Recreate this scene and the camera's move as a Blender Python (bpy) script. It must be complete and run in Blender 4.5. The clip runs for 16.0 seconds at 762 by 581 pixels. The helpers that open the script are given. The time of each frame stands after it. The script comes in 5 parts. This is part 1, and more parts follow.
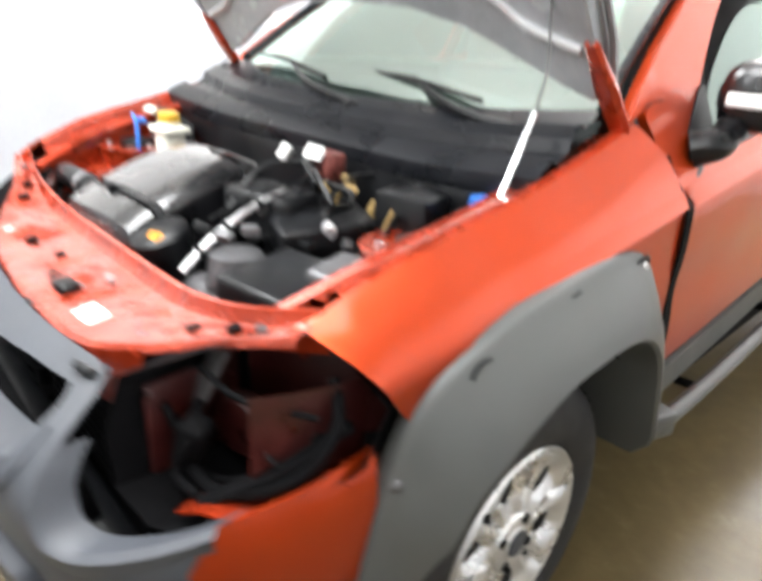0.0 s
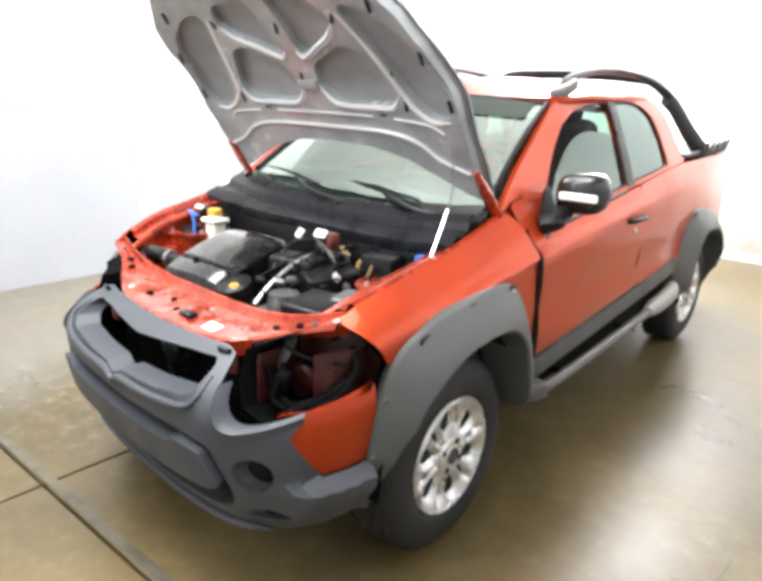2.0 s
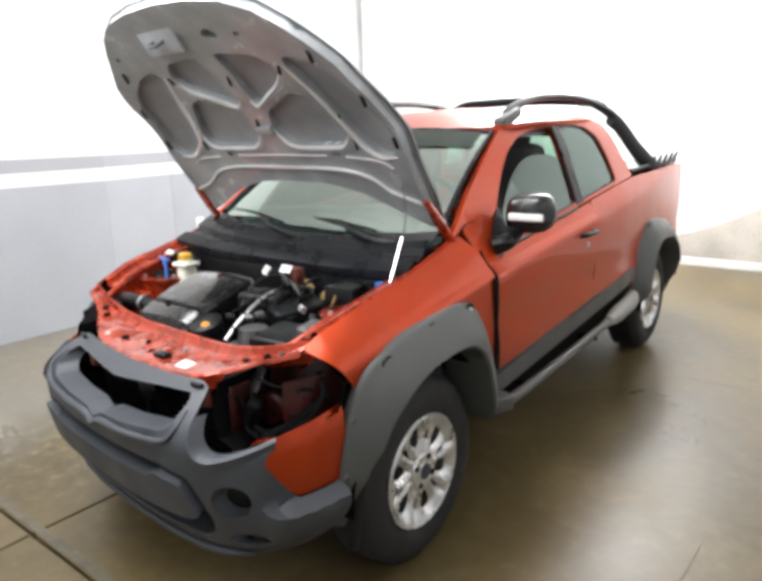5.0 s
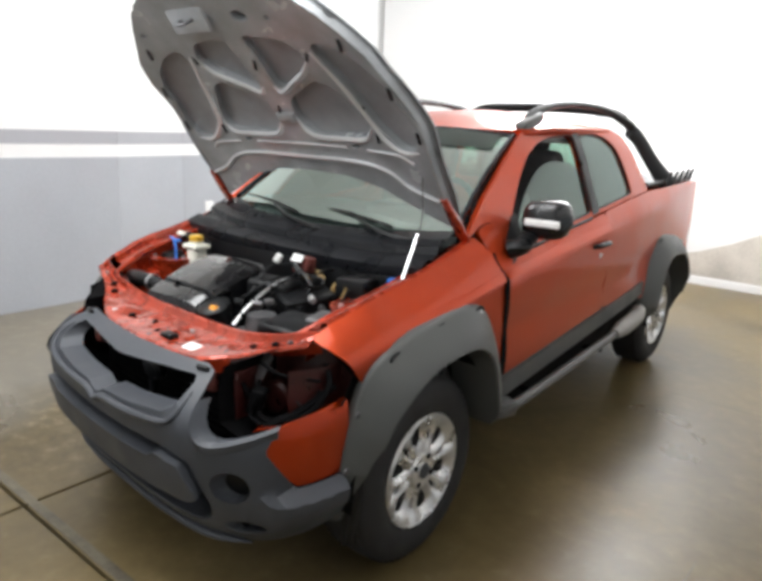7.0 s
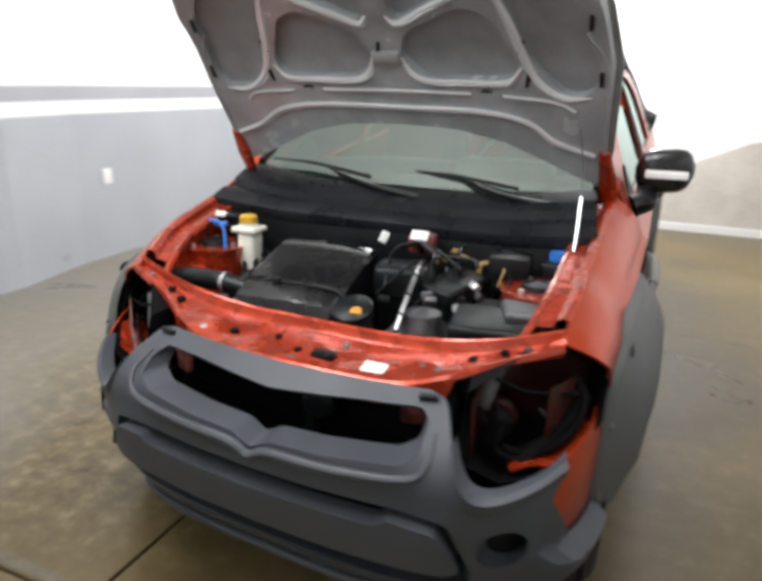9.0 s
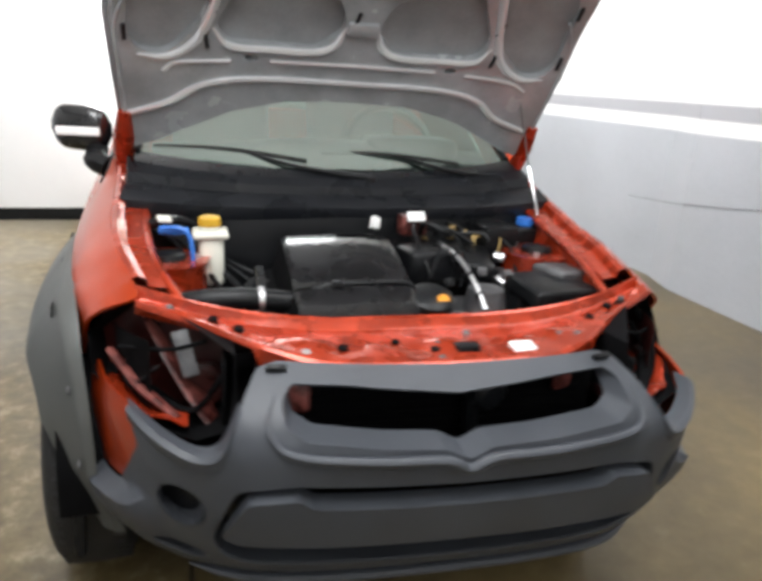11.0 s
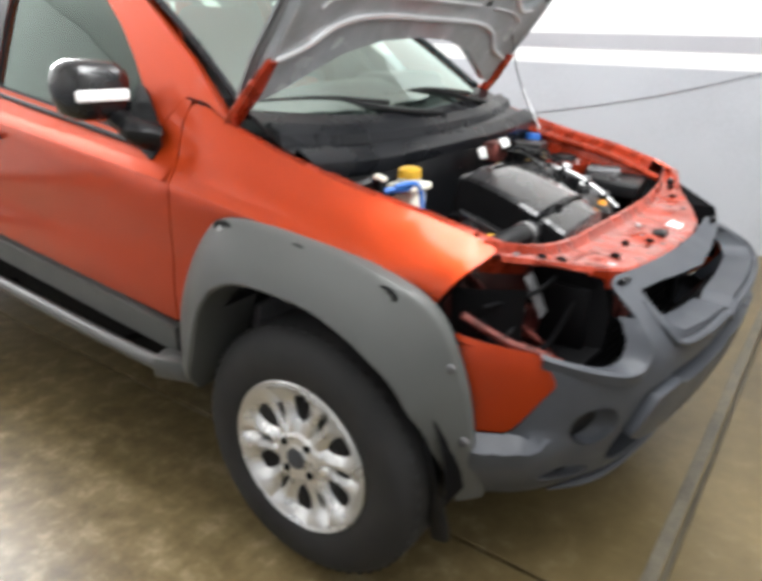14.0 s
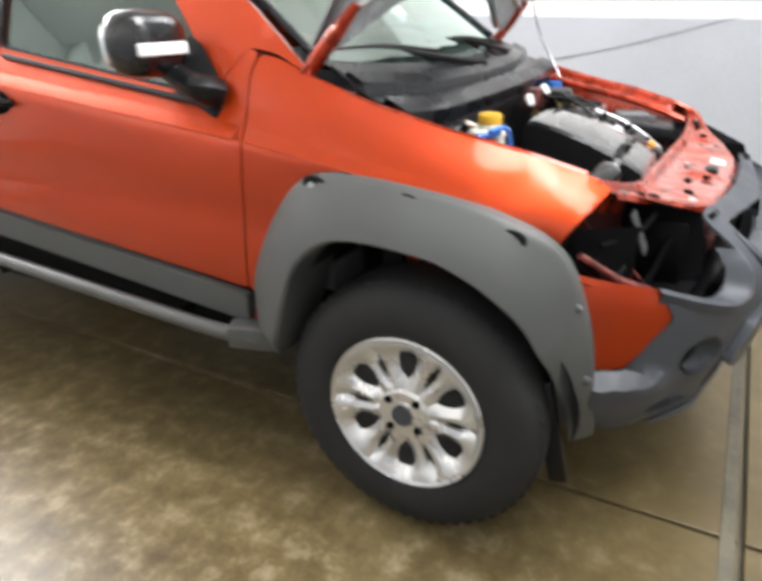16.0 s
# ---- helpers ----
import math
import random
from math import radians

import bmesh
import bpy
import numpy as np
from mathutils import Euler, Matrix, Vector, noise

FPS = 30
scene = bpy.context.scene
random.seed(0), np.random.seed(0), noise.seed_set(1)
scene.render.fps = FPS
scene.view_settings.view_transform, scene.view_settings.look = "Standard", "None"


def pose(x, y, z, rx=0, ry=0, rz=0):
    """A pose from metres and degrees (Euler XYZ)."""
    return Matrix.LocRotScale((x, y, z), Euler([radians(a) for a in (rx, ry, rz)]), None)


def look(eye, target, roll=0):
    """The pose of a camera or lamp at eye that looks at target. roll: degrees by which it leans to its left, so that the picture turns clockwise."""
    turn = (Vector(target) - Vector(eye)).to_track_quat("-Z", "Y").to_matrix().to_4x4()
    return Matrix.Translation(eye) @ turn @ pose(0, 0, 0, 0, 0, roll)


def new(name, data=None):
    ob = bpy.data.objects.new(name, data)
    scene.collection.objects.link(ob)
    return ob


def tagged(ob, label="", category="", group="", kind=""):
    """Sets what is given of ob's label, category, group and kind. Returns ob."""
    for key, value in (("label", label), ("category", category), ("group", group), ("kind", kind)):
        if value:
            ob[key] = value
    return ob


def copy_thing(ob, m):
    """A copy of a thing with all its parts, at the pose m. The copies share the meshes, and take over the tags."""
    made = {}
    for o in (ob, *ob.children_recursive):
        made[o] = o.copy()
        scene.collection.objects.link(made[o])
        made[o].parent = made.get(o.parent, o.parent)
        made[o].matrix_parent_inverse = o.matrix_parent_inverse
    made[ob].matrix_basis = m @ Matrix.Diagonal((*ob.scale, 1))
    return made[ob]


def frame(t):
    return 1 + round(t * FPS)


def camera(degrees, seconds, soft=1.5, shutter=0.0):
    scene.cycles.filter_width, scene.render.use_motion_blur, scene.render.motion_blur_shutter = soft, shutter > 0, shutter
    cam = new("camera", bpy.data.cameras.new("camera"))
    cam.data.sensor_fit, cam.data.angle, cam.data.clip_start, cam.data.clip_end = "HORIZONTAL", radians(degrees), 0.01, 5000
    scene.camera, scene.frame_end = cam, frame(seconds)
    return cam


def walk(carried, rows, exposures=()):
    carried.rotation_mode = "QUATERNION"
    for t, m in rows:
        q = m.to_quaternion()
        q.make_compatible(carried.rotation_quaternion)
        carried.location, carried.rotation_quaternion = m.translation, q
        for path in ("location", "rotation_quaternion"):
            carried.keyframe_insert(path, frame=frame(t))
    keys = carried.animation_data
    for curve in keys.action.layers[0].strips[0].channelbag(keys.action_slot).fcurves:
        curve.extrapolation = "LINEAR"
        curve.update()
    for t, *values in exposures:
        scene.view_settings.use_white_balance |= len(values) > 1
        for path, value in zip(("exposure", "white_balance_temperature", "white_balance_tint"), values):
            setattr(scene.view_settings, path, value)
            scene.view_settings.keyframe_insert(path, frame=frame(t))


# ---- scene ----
cam = camera(60.6, 16.0, 4.0, 1.0)
PATH = [
    (0, (1.266, -0.907, 1.26), (-0.017, 0.418, 0.485), 3.5),
    (0.5, (1.239, -1.153, 1.368), (0.018, 0.278, 0.688), 1.1),
    (1, (1.374, -1.389, 1.413), (0.245, 0.144, 0.801), -0.1),
    (1.5, (1.631, -1.535, 1.459), (0.44, -0.021, 0.92), 1.7),
    (2, (1.811, -1.633, 1.471), (0.588, -0.16, 0.893), 2.5),
    (2.5, (1.901, -1.669, 1.482), (0.723, -0.144, 0.944), 0.0),
    (3, (1.932, -1.679, 1.482), (0.737, -0.162, 0.962), -1.0),
    (3.5, (1.945, -1.679, 1.493), (0.749, -0.158, 0.99), -1.1),
    (4, (1.948, -1.681, 1.489), (0.743, -0.16, 1.004), -1.6),
    (6.5, (1.949, -1.675, 1.49), (0.747, -0.154, 0.998), -0.6),
    (7, (1.909, -1.692, 1.479), (0.705, -0.172, 0.987), 2.6),
    (7.5, (1.734, -1.788, 1.461), (0.587, -0.222, 0.976), 1.3),
    (8, (1.503, -1.884, 1.438), (0.453, -0.256, 0.94), 1.1),
    (8.5, (1.164, -1.857, 1.421), (0.206, -0.189, 0.875), 0.3),
    (8.7, (1.026, -1.831, 1.425), (0.139, -0.137, 0.839), 0.5),
    (10.8, (-0.419, -1.848, 1.357), (0.088, -0.008, 0.759), 4.3),
    (11, (-0.509, -1.808, 1.361), (0.072, 0.005, 0.748), 3.5),
    (11.5, (-0.864, -1.665, 1.347), (-0.033, 0.04, 0.714), 5.1),
    (12, (-1.173, -1.638, 1.356), (-0.086, -0.063, 0.775), 2.3),
    (12.5, (-1.413, -1.439, 1.374), (-0.181, 0.017, 0.775), 2.2),
    (13, (-1.61, -1.236, 1.322), (-0.228, 0.05, 0.66), 3.2),
    (13.5, (-1.78, -1.095, 1.321), (-0.276, 0.016, 0.61), 1.8),
    (14, (-1.821, -0.917, 1.3), (-0.296, 0.149, 0.567), 1.4),
    (14.5, (-1.905, -0.754, 1.277), (-0.351, 0.228, 0.489), 0.1),
    (15, (-1.975, -0.673, 1.258), (-0.362, 0.165, 0.423), -4.3),
    (15.5, (-1.993, -0.637, 1.24), (-0.382, 0.188, 0.389), -2.7),
    (16, (-2.024, -0.565, 1.246), (-0.412, 0.292, 0.429), 0.1),
]
walk(cam, [(t, look(eye, target, roll)) for t, eye, target, roll in PATH],
     [(0, 0.30), (1.5, 0.26), (2.5, 0.06), (4.0, -0.27), (6.3, -0.78), (8.5, -0.88), (11, -0.72), (13.5, -0.40), (15, -0.37), (16, -0.28)])


# ---- world, lamps and exposure ----
world = bpy.data.worlds.new("world")
scene.world = world
world.use_nodes = True
world.node_tree.nodes["Background"].inputs[0].default_value = (0.8, 0.9, 1.0, 1)
world.node_tree.nodes["Background"].inputs[1].default_value = 0.05
scene.view_settings.exposure = 0.0

CEIL = 3.0
WL, WR, WB, WF = -3.12, 2.95, 5.65, -4.6
# ceiling lamps are assumed, out of view; places and power set for brightness
LAMPS = [(-0.65, -0.9, 100), (0.7, -0.7, 48), (0.1, 2.8, 55), (-0.6, 3.7, 122), (0.2, 4.4, 112), (0.0, -3.2, 20)]
for lx, ly, power in LAMPS:
    for dy in (-0.4, 0.4):
        lamp = bpy.data.lights.new("tube_light", "POINT")
        lamp.shadow_soft_size, lamp.energy, lamp.color = 0.45, 1.15 * power, (0.97, 0.985, 1.0)
        ob = new("tube_light", lamp)
        ob.location = (lx, ly + dy, CEIL - 0.52)


# ---- materials ----
def mat(name, base, rough=0.5, metal=0.0, vary=0.12, scale=6.0, fine=90.0, bump=0.05, coat=0.0, spec=0.5, second=None, contrast=0.5, rvary=0.1, crough=0.14):
    """A surface with stains at one scale, grain at another, uneven gloss and fine relief."""
    m = bpy.data.materials.new(name)
    m.use_nodes = True
    nt = m.node_tree
    b = nt.nodes["Principled BSDF"]
    b.inputs["Roughness"].default_value, b.inputs["Metallic"].default_value = rough, metal
    b.inputs["Coat Weight"].default_value, b.inputs["Coat Roughness"].default_value = coat, crough
    b.inputs["Specular IOR Level"].default_value = spec
    tc = nt.nodes.new("ShaderNodeTexCoord")

    def tex(sc, detail):
        n = nt.nodes.new("ShaderNodeTexNoise")
        n.inputs["Scale"].default_value, n.inputs["Detail"].default_value = sc, detail
        nt.links.new(tc.outputs["Object"], n.inputs["Vector"])
        return n
    big, small = tex(scale, 5), tex(fine, 3)
    mixv = nt.nodes.new("ShaderNodeMath")
    mixv.operation = "MULTIPLY_ADD"
    mixv.inputs[1].default_value, mixv.inputs[2].default_value = 0.35, 0.0
    nt.links.new(small.outputs["Fac"], mixv.inputs[0])
    add = nt.nodes.new("ShaderNodeMath")
    nt.links.new(big.outputs["Fac"], add.inputs[0])
    nt.links.new(mixv.outputs[0], add.inputs[1])
    ramp = nt.nodes.new("ShaderNodeValToRGB")
    lo = 0.675 - 0.25 * (1.1 - contrast)
    ramp.color_ramp.elements[0].position, ramp.color_ramp.elements[1].position = lo, 1.35 - lo
    c2 = second or tuple(min(1, c * (1 + vary)) for c in base)
    c1 = base if second else tuple(c * (1 - vary) for c in base)
    ramp.color_ramp.elements[0].color, ramp.color_ramp.elements[1].color = (*c1, 1), (*c2, 1)
    nt.links.new(add.outputs[0], ramp.inputs[0])
    nt.links.new(ramp.outputs[0], b.inputs["Base Color"])
    if rvary:
        mr = nt.nodes.new("ShaderNodeMapRange")
        mr.inputs["From Min"].default_value, mr.inputs["From Max"].default_value = 0.3, 0.7
        mr.inputs["To Min"].default_value, mr.inputs["To Max"].default_value = max(0.02, rough - rvary), min(1, rough + rvary)
        nt.links.new(big.outputs["Fac"], mr.inputs["Value"])
        nt.links.new(mr.outputs[0], b.inputs["Roughness"])
    if bump:
        bp = nt.nodes.new("ShaderNodeBump")
        bp.inputs["Strength"].default_value, bp.inputs["Distance"].default_value = bump, 0.01
        nt.links.new(small.outputs["Fac"], bp.inputs["Height"])
        nt.links.new(bp.outputs[0], b.inputs["Normal"])
    return m


def glass(name, tint, gloss_rough=0.02, ior=1.5, sheen=0.0):
    m = bpy.data.materials.new(name)
    m.use_nodes = True
    nt = m.node_tree
    nt.nodes.remove(nt.nodes["Principled BSDF"])
    out = nt.nodes["Material Output"]
    tr, gl, mx, fr = (nt.nodes.new(k) for k in ("ShaderNodeBsdfTransparent", "ShaderNodeBsdfGlossy", "ShaderNodeMixShader", "ShaderNodeFresnel"))
    gl.inputs[0].default_value = (0.84, 1.0, 0.93, 1)
    tr.inputs[0].default_value, gl.inputs["Roughness"].default_value = (*tint, 1), gloss_rough
    fr.inputs[0].default_value = ior
    ad = nt.nodes.new("ShaderNodeMath")
    ad.operation, ad.use_clamp = "ADD", True
    ad.inputs[1].default_value = sheen
    nt.links.new(fr.outputs[0], ad.inputs[0])
    nt.links.new(ad.outputs[0], mx.inputs[0])
    nt.links.new(tr.outputs[0], mx.inputs[1])
    nt.links.new(gl.outputs[0], mx.inputs[2])
    nt.links.new(mx.outputs[0], out.inputs[0])
    return m


def glow(name, color, strength):
    m = bpy.data.materials.new(name)
    m.use_nodes = True
    b = m.node_tree.nodes["Principled BSDF"]
    b.inputs["Emission Color"].default_value, b.inputs["Emission Strength"].default_value = (*color, 1), strength
    return m


PAINT = mat("orange_red_metallic_paint", (0.46, 0.046, 0.006), 0.45, 0.84, 0.05, 3.0, 900, 0.012, coat=0.60, spec=0.1, crough=0.12, rvary=0.04)
PAINT_IN = mat("orange_red_body_paint_dusty", (0.37, 0.036, 0.010), 0.26, 0.45, 0.18, 14, 26, 0.28, coat=0.7, spec=0.3, crough=0.08)
PRIMER = mat("grey_primer_plastic", (0.051, 0.056, 0.066), 0.48, 0.0, 0.10, 7, 260, 0.03, spec=0.38)
FLARE = mat("grey_textured_flare_plastic", (0.068, 0.071, 0.068), 0.48, 0.0, 0.06, 5, 420, 0.08)
HOODIN = mat("grey_primed_steel", (0.32, 0.335, 0.348), 0.25, 0.20, 0.13, 9, 140, 0.04, rvary=0.03)
# paler copy of the hood primer that paints the ribs' highlights
HOODGLINT = mat("hood_bead_highlight", (0.66, 0.67, 0.68), 0.22, 0.35, 0.04, 9, 140, 0.02, rvary=0.03)
# duller, darker copy of the hood primer with the pockets' shade in it
HOODPAN = mat("grey_primed_steel_dull_shaded", (0.235, 0.246, 0.256), 0.42, 0.1, 0.14, 8, 120, 0.06)
BLACK = mat("black_moulded_plastic", (0.006, 0.0065, 0.0075), 0.36, 0.0, 0.25, 12, 200, 0.06, spec=0.24)
GLOSSBLACK = mat("glossy_black_cover_plastic", (0.005, 0.005, 0.006), 0.28, 0.0, 0.2, 9, 120, 0.0, coat=0.8, spec=0.3, crough=0.06)
COWL = mat("charcoal_cowl_plastic", (0.010, 0.011, 0.0135), 0.30, 0.0, 0.12, 8, 250, 0.04, spec=0.3)
# near-black puts shade into gaps and cavities; also serves matt black parts
DARK = mat("unlit_matt_black", (0.003, 0.003, 0.0035), 0.8, 0.0, 0.3, 10, 80, 0.05, spec=0.08)
RUBBER = mat("black_tyre_rubber", (0.011, 0.011, 0.0115), 0.72, 0.0, 0.2, 10, 150, 0.08)
ALLOY = mat("silver_alloy_paint", (0.64, 0.64, 0.63), 0.28, 0.7, 0.02, 12, 200, 0.005, coat=0.3, rvary=0.02)
STEEL = mat("bare_steel", (0.55, 0.55, 0.56), 0.34, 0.9, 0.12, 18, 160, 0.04)
CAST = mat("oily_cast_aluminium", (0.13, 0.13, 0.135), 0.5, 0.7, 0.2, 22, 120, 0.10)
WHITEPL = mat("translucent_white_plastic", (0.72, 0.71, 0.62), 0.42, 0.0, 0.05, 14, 120, 0.02)
LABEL = mat("white_paper_label", (0.80, 0.80, 0.79), 0.6, 0.0, 0.05, 20, 200, 0.02)
YELLOW = mat("yellow_cap_plastic", (0.62, 0.36, 0.03), 0.4, 0.0, 0.08, 20, 200, 0.02)
ORANGE = mat("orange_knob_plastic", (0.78, 0.32, 0.03), 0.4, 0.0, 0.08, 20, 200, 0.02)
BLUE = mat("blue_plastic", (0.03, 0.16, 0.55), 0.4, 0.0, 0.1, 20, 200, 0.02)
TAIL = mat("red_lens_plastic", (0.35, 0.02, 0.015), 0.25, 0.0, 0.1, 20, 200, 0.02, coat=0.4)
CHARCOAL = mat("charcoal_rail_plastic", (0.030, 0.031, 0.032), 0.58, 0.0, 0.1, 8, 250, 0.05, spec=0.25)
CHROME = mat("bright_mirror_trim", (0.75, 0.76, 0.78), 0.16, 0.9, 0.05, 20, 200, 0.0)
BAR = mat("grey_step_tube_paint", (0.085, 0.087, 0.085), 0.38, 0.2, 0.05, 10, 200, 0.0, rvary=0.03)
CAP = mat("pale_grey_step_end_plastic", (0.24, 0.235, 0.22), 0.5, 0.0, 0.1, 10, 200, 0.03)
SEATM = mat("grey_seat_fabric", (0.10, 0.10, 0.105), 0.9, 0.0, 0.15, 20, 300, 0.2)
FELT = mat("light_cabin_lining", (0.22, 0.22, 0.21), 0.9, 0.0, 0.06, 12, 300, 0.1)
WALLW = mat("white_painted_plaster", (0.77, 0.77, 0.765), 0.55, 0.0, 0.03, 1.3, 60, 0.04)
WALLG = mat("pale_blue_grey_painted_plaster", (0.385, 0.405, 0.435), 0.34, 0.0, 0.06, 1.1, 45, 0.05)
WALLS = mat("mid_grey_painted_stripe", (0.36, 0.365, 0.39), 0.4, 0.0, 0.05, 1.5, 60, 0.04)
WALLSHADE = mat("beige_wall_shade", (0.50, 0.47, 0.42), 0.6, 0.0, 0.18, 2.2, 40, 0.05)
CEILM = mat("white_ceiling_paint", (0.74, 0.74, 0.735), 0.8, 0.0, 0.04, 1.0, 50, 0.03)
LAMPW = mat("white_enamel_lamp_body", (0.8, 0.8, 0.8), 0.4, 0.0, 0.03, 8, 90, 0.0)
TUBE = glow("lit_fluorescent_tube", (1.0, 0.985, 0.95), 14)
WSHIELD = glass("greenish_windscreen_glass", (0.62, 0.77, 0.69), 0.05, 1.5, 0.29)
SIDEG = glass("tinted_side_glass", (0.46, 0.48, 0.47), 0.03, 1.5, 0.09)
SUNBAND = glass("dark_sun_band_glass", (0.07, 0.085, 0.075), 0.05, 1.40, 0.02)


def floor_material(name, dark, mid, pale):
    """Stained concrete: broad areas of uneven tone and gloss, blotches a hand wide, grain, and a painted glare."""
    m = bpy.data.materials.new(name)
    m.use_nodes = True
    nt = m.node_tree
    b = nt.nodes["Principled BSDF"]
    b.inputs["Specular IOR Level"].default_value = 0.42
    tc = nt.nodes.new("ShaderNodeTexCoord")

    def tex(sc, detail, rough, warp):
        n = nt.nodes.new("ShaderNodeTexNoise")
        for k, v in (("Scale", sc), ("Detail", detail), ("Roughness", rough), ("Distortion", warp)):
            n.inputs[k].default_value = v
        nt.links.new(tc.outputs["Object"], n.inputs["Vector"])
        return n
    broad, blot, grain = tex(0.9, 6, 0.55, 0.5), tex(12, 7, 0.68, 0.12), tex(120, 3, 0.6, 0)
    ramp = nt.nodes.new("ShaderNodeValToRGB")
    e = ramp.color_ramp.elements
    e[0].position, e[1].position = 0.30, 0.76
    e[0].color, e[1].color = (*dark, 1), (*pale, 1)
    k = e.new(0.52)
    k.color = (*mid, 1)
    # flecks strengthen towards the coolant bottle's side and fade ahead of the nose
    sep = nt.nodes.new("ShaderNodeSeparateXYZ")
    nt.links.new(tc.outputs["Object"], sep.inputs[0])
    flecks = nt.nodes.new("ShaderNodeMapRange")
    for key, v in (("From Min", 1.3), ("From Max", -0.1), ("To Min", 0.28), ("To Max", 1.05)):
        flecks.inputs[key].default_value = v
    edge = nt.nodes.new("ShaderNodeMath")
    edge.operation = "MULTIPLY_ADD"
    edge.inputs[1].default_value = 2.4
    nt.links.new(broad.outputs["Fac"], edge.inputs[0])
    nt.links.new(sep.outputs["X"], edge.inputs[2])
    fleck_limit = nt.nodes.new("ShaderNodeMapRange")
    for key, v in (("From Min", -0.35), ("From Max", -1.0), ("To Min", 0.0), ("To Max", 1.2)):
        fleck_limit.inputs[key].default_value = v
    nt.links.new(sep.outputs["Y"], fleck_limit.inputs["Value"])
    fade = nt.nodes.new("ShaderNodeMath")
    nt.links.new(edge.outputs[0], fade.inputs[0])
    nt.links.new(fleck_limit.outputs[0], fade.inputs[1])
    nt.links.new(fade.outputs[0], flecks.inputs["Value"])
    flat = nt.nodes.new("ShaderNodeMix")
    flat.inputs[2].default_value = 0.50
    nt.links.new(flecks.outputs[0], flat.inputs[0])
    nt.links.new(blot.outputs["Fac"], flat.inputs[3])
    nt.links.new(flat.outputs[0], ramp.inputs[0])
    r2 = nt.nodes.new("ShaderNodeValToRGB")
    r2.color_ramp.elements[0].position, r2.color_ramp.elements[1].position = 0.25, 0.75
    r2.color_ramp.elements[0].color, r2.color_ramp.elements[1].color = (0.40, 0.385, 0.33, 1), (1.34, 1.31, 1.26, 1)
    nt.links.new(broad.outputs["Fac"], r2.inputs[0])
    mul = nt.nodes.new("ShaderNodeMix")
    mul.data_type, mul.blend_type = "RGBA", "MULTIPLY"
    mul.inputs[0].default_value = 1.0
    nt.links.new(ramp.outputs[0], mul.inputs[6])
    nt.links.new(r2.outputs[0], mul.inputs[7])
    # paler towards the west wall: its glare on the wet floor, painted in
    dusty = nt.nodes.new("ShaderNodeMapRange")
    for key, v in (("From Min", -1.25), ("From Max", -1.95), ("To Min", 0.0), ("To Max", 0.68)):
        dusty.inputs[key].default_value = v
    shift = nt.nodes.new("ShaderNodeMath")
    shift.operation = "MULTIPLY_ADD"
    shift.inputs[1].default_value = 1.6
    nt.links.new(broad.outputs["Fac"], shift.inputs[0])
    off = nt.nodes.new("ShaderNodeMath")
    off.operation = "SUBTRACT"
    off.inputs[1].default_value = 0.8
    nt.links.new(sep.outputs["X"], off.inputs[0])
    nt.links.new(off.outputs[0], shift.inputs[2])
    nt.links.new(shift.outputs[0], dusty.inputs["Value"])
    glare_mix = nt.nodes.new("ShaderNodeMix")
    glare_mix.data_type = "RGBA"
    glare_mix.inputs[7].default_value = (0.27, 0.25, 0.21, 1)
    nt.links.new(dusty.outputs[0], glare_mix.inputs[0])
    nt.links.new(mul.outputs[2], glare_mix.inputs[6])
    nt.links.new(glare_mix.outputs[2], b.inputs["Base Color"])
    mr = nt.nodes.new("ShaderNodeMapRange")
    mr.inputs["From Min"].default_value, mr.inputs["From Max"].default_value = 0.20, 0.80
    mr.inputs["To Min"].default_value, mr.inputs["To Max"].default_value = 0.22, 0.44
    nt.links.new(broad.outputs["Fac"], mr.inputs["Value"])
    nt.links.new(mr.outputs[0], b.inputs["Roughness"])
    ad = nt.nodes.new("ShaderNodeMath")
    ad.operation = "MULTIPLY_ADD"
    ad.inputs[1].default_value = 0.3
    nt.links.new(grain.outputs["Fac"], ad.inputs[0])
    nt.links.new(blot.outputs["Fac"], ad.inputs[2])
    bp = nt.nodes.new("ShaderNodeBump")
    bp.inputs["Strength"].default_value, bp.inputs["Distance"].default_value = 0.12, 0.01
    nt.links.new(ad.outputs[0], bp.inputs["Height"])
    nt.links.new(bp.outputs[0], b.inputs["Normal"])
    return m


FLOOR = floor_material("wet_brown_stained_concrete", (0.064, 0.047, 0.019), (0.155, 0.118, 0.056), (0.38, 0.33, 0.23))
MORTAR = mat("pale_cement_strip", (0.115, 0.10, 0.070), 0.55, 0.0, 0.3, 9, 60, 0.2)


# ---- mesh helpers ----
def skew(p):
    """Shifts the nose sideways and skews it to fit the camera's view."""
    s = min(1.0, max(0.0, (-p.y - 0.1) / 0.45))
    return Vector((p.x + 0.045 * s, p.y - 0.05 * s * p.x / 0.65, p.z))


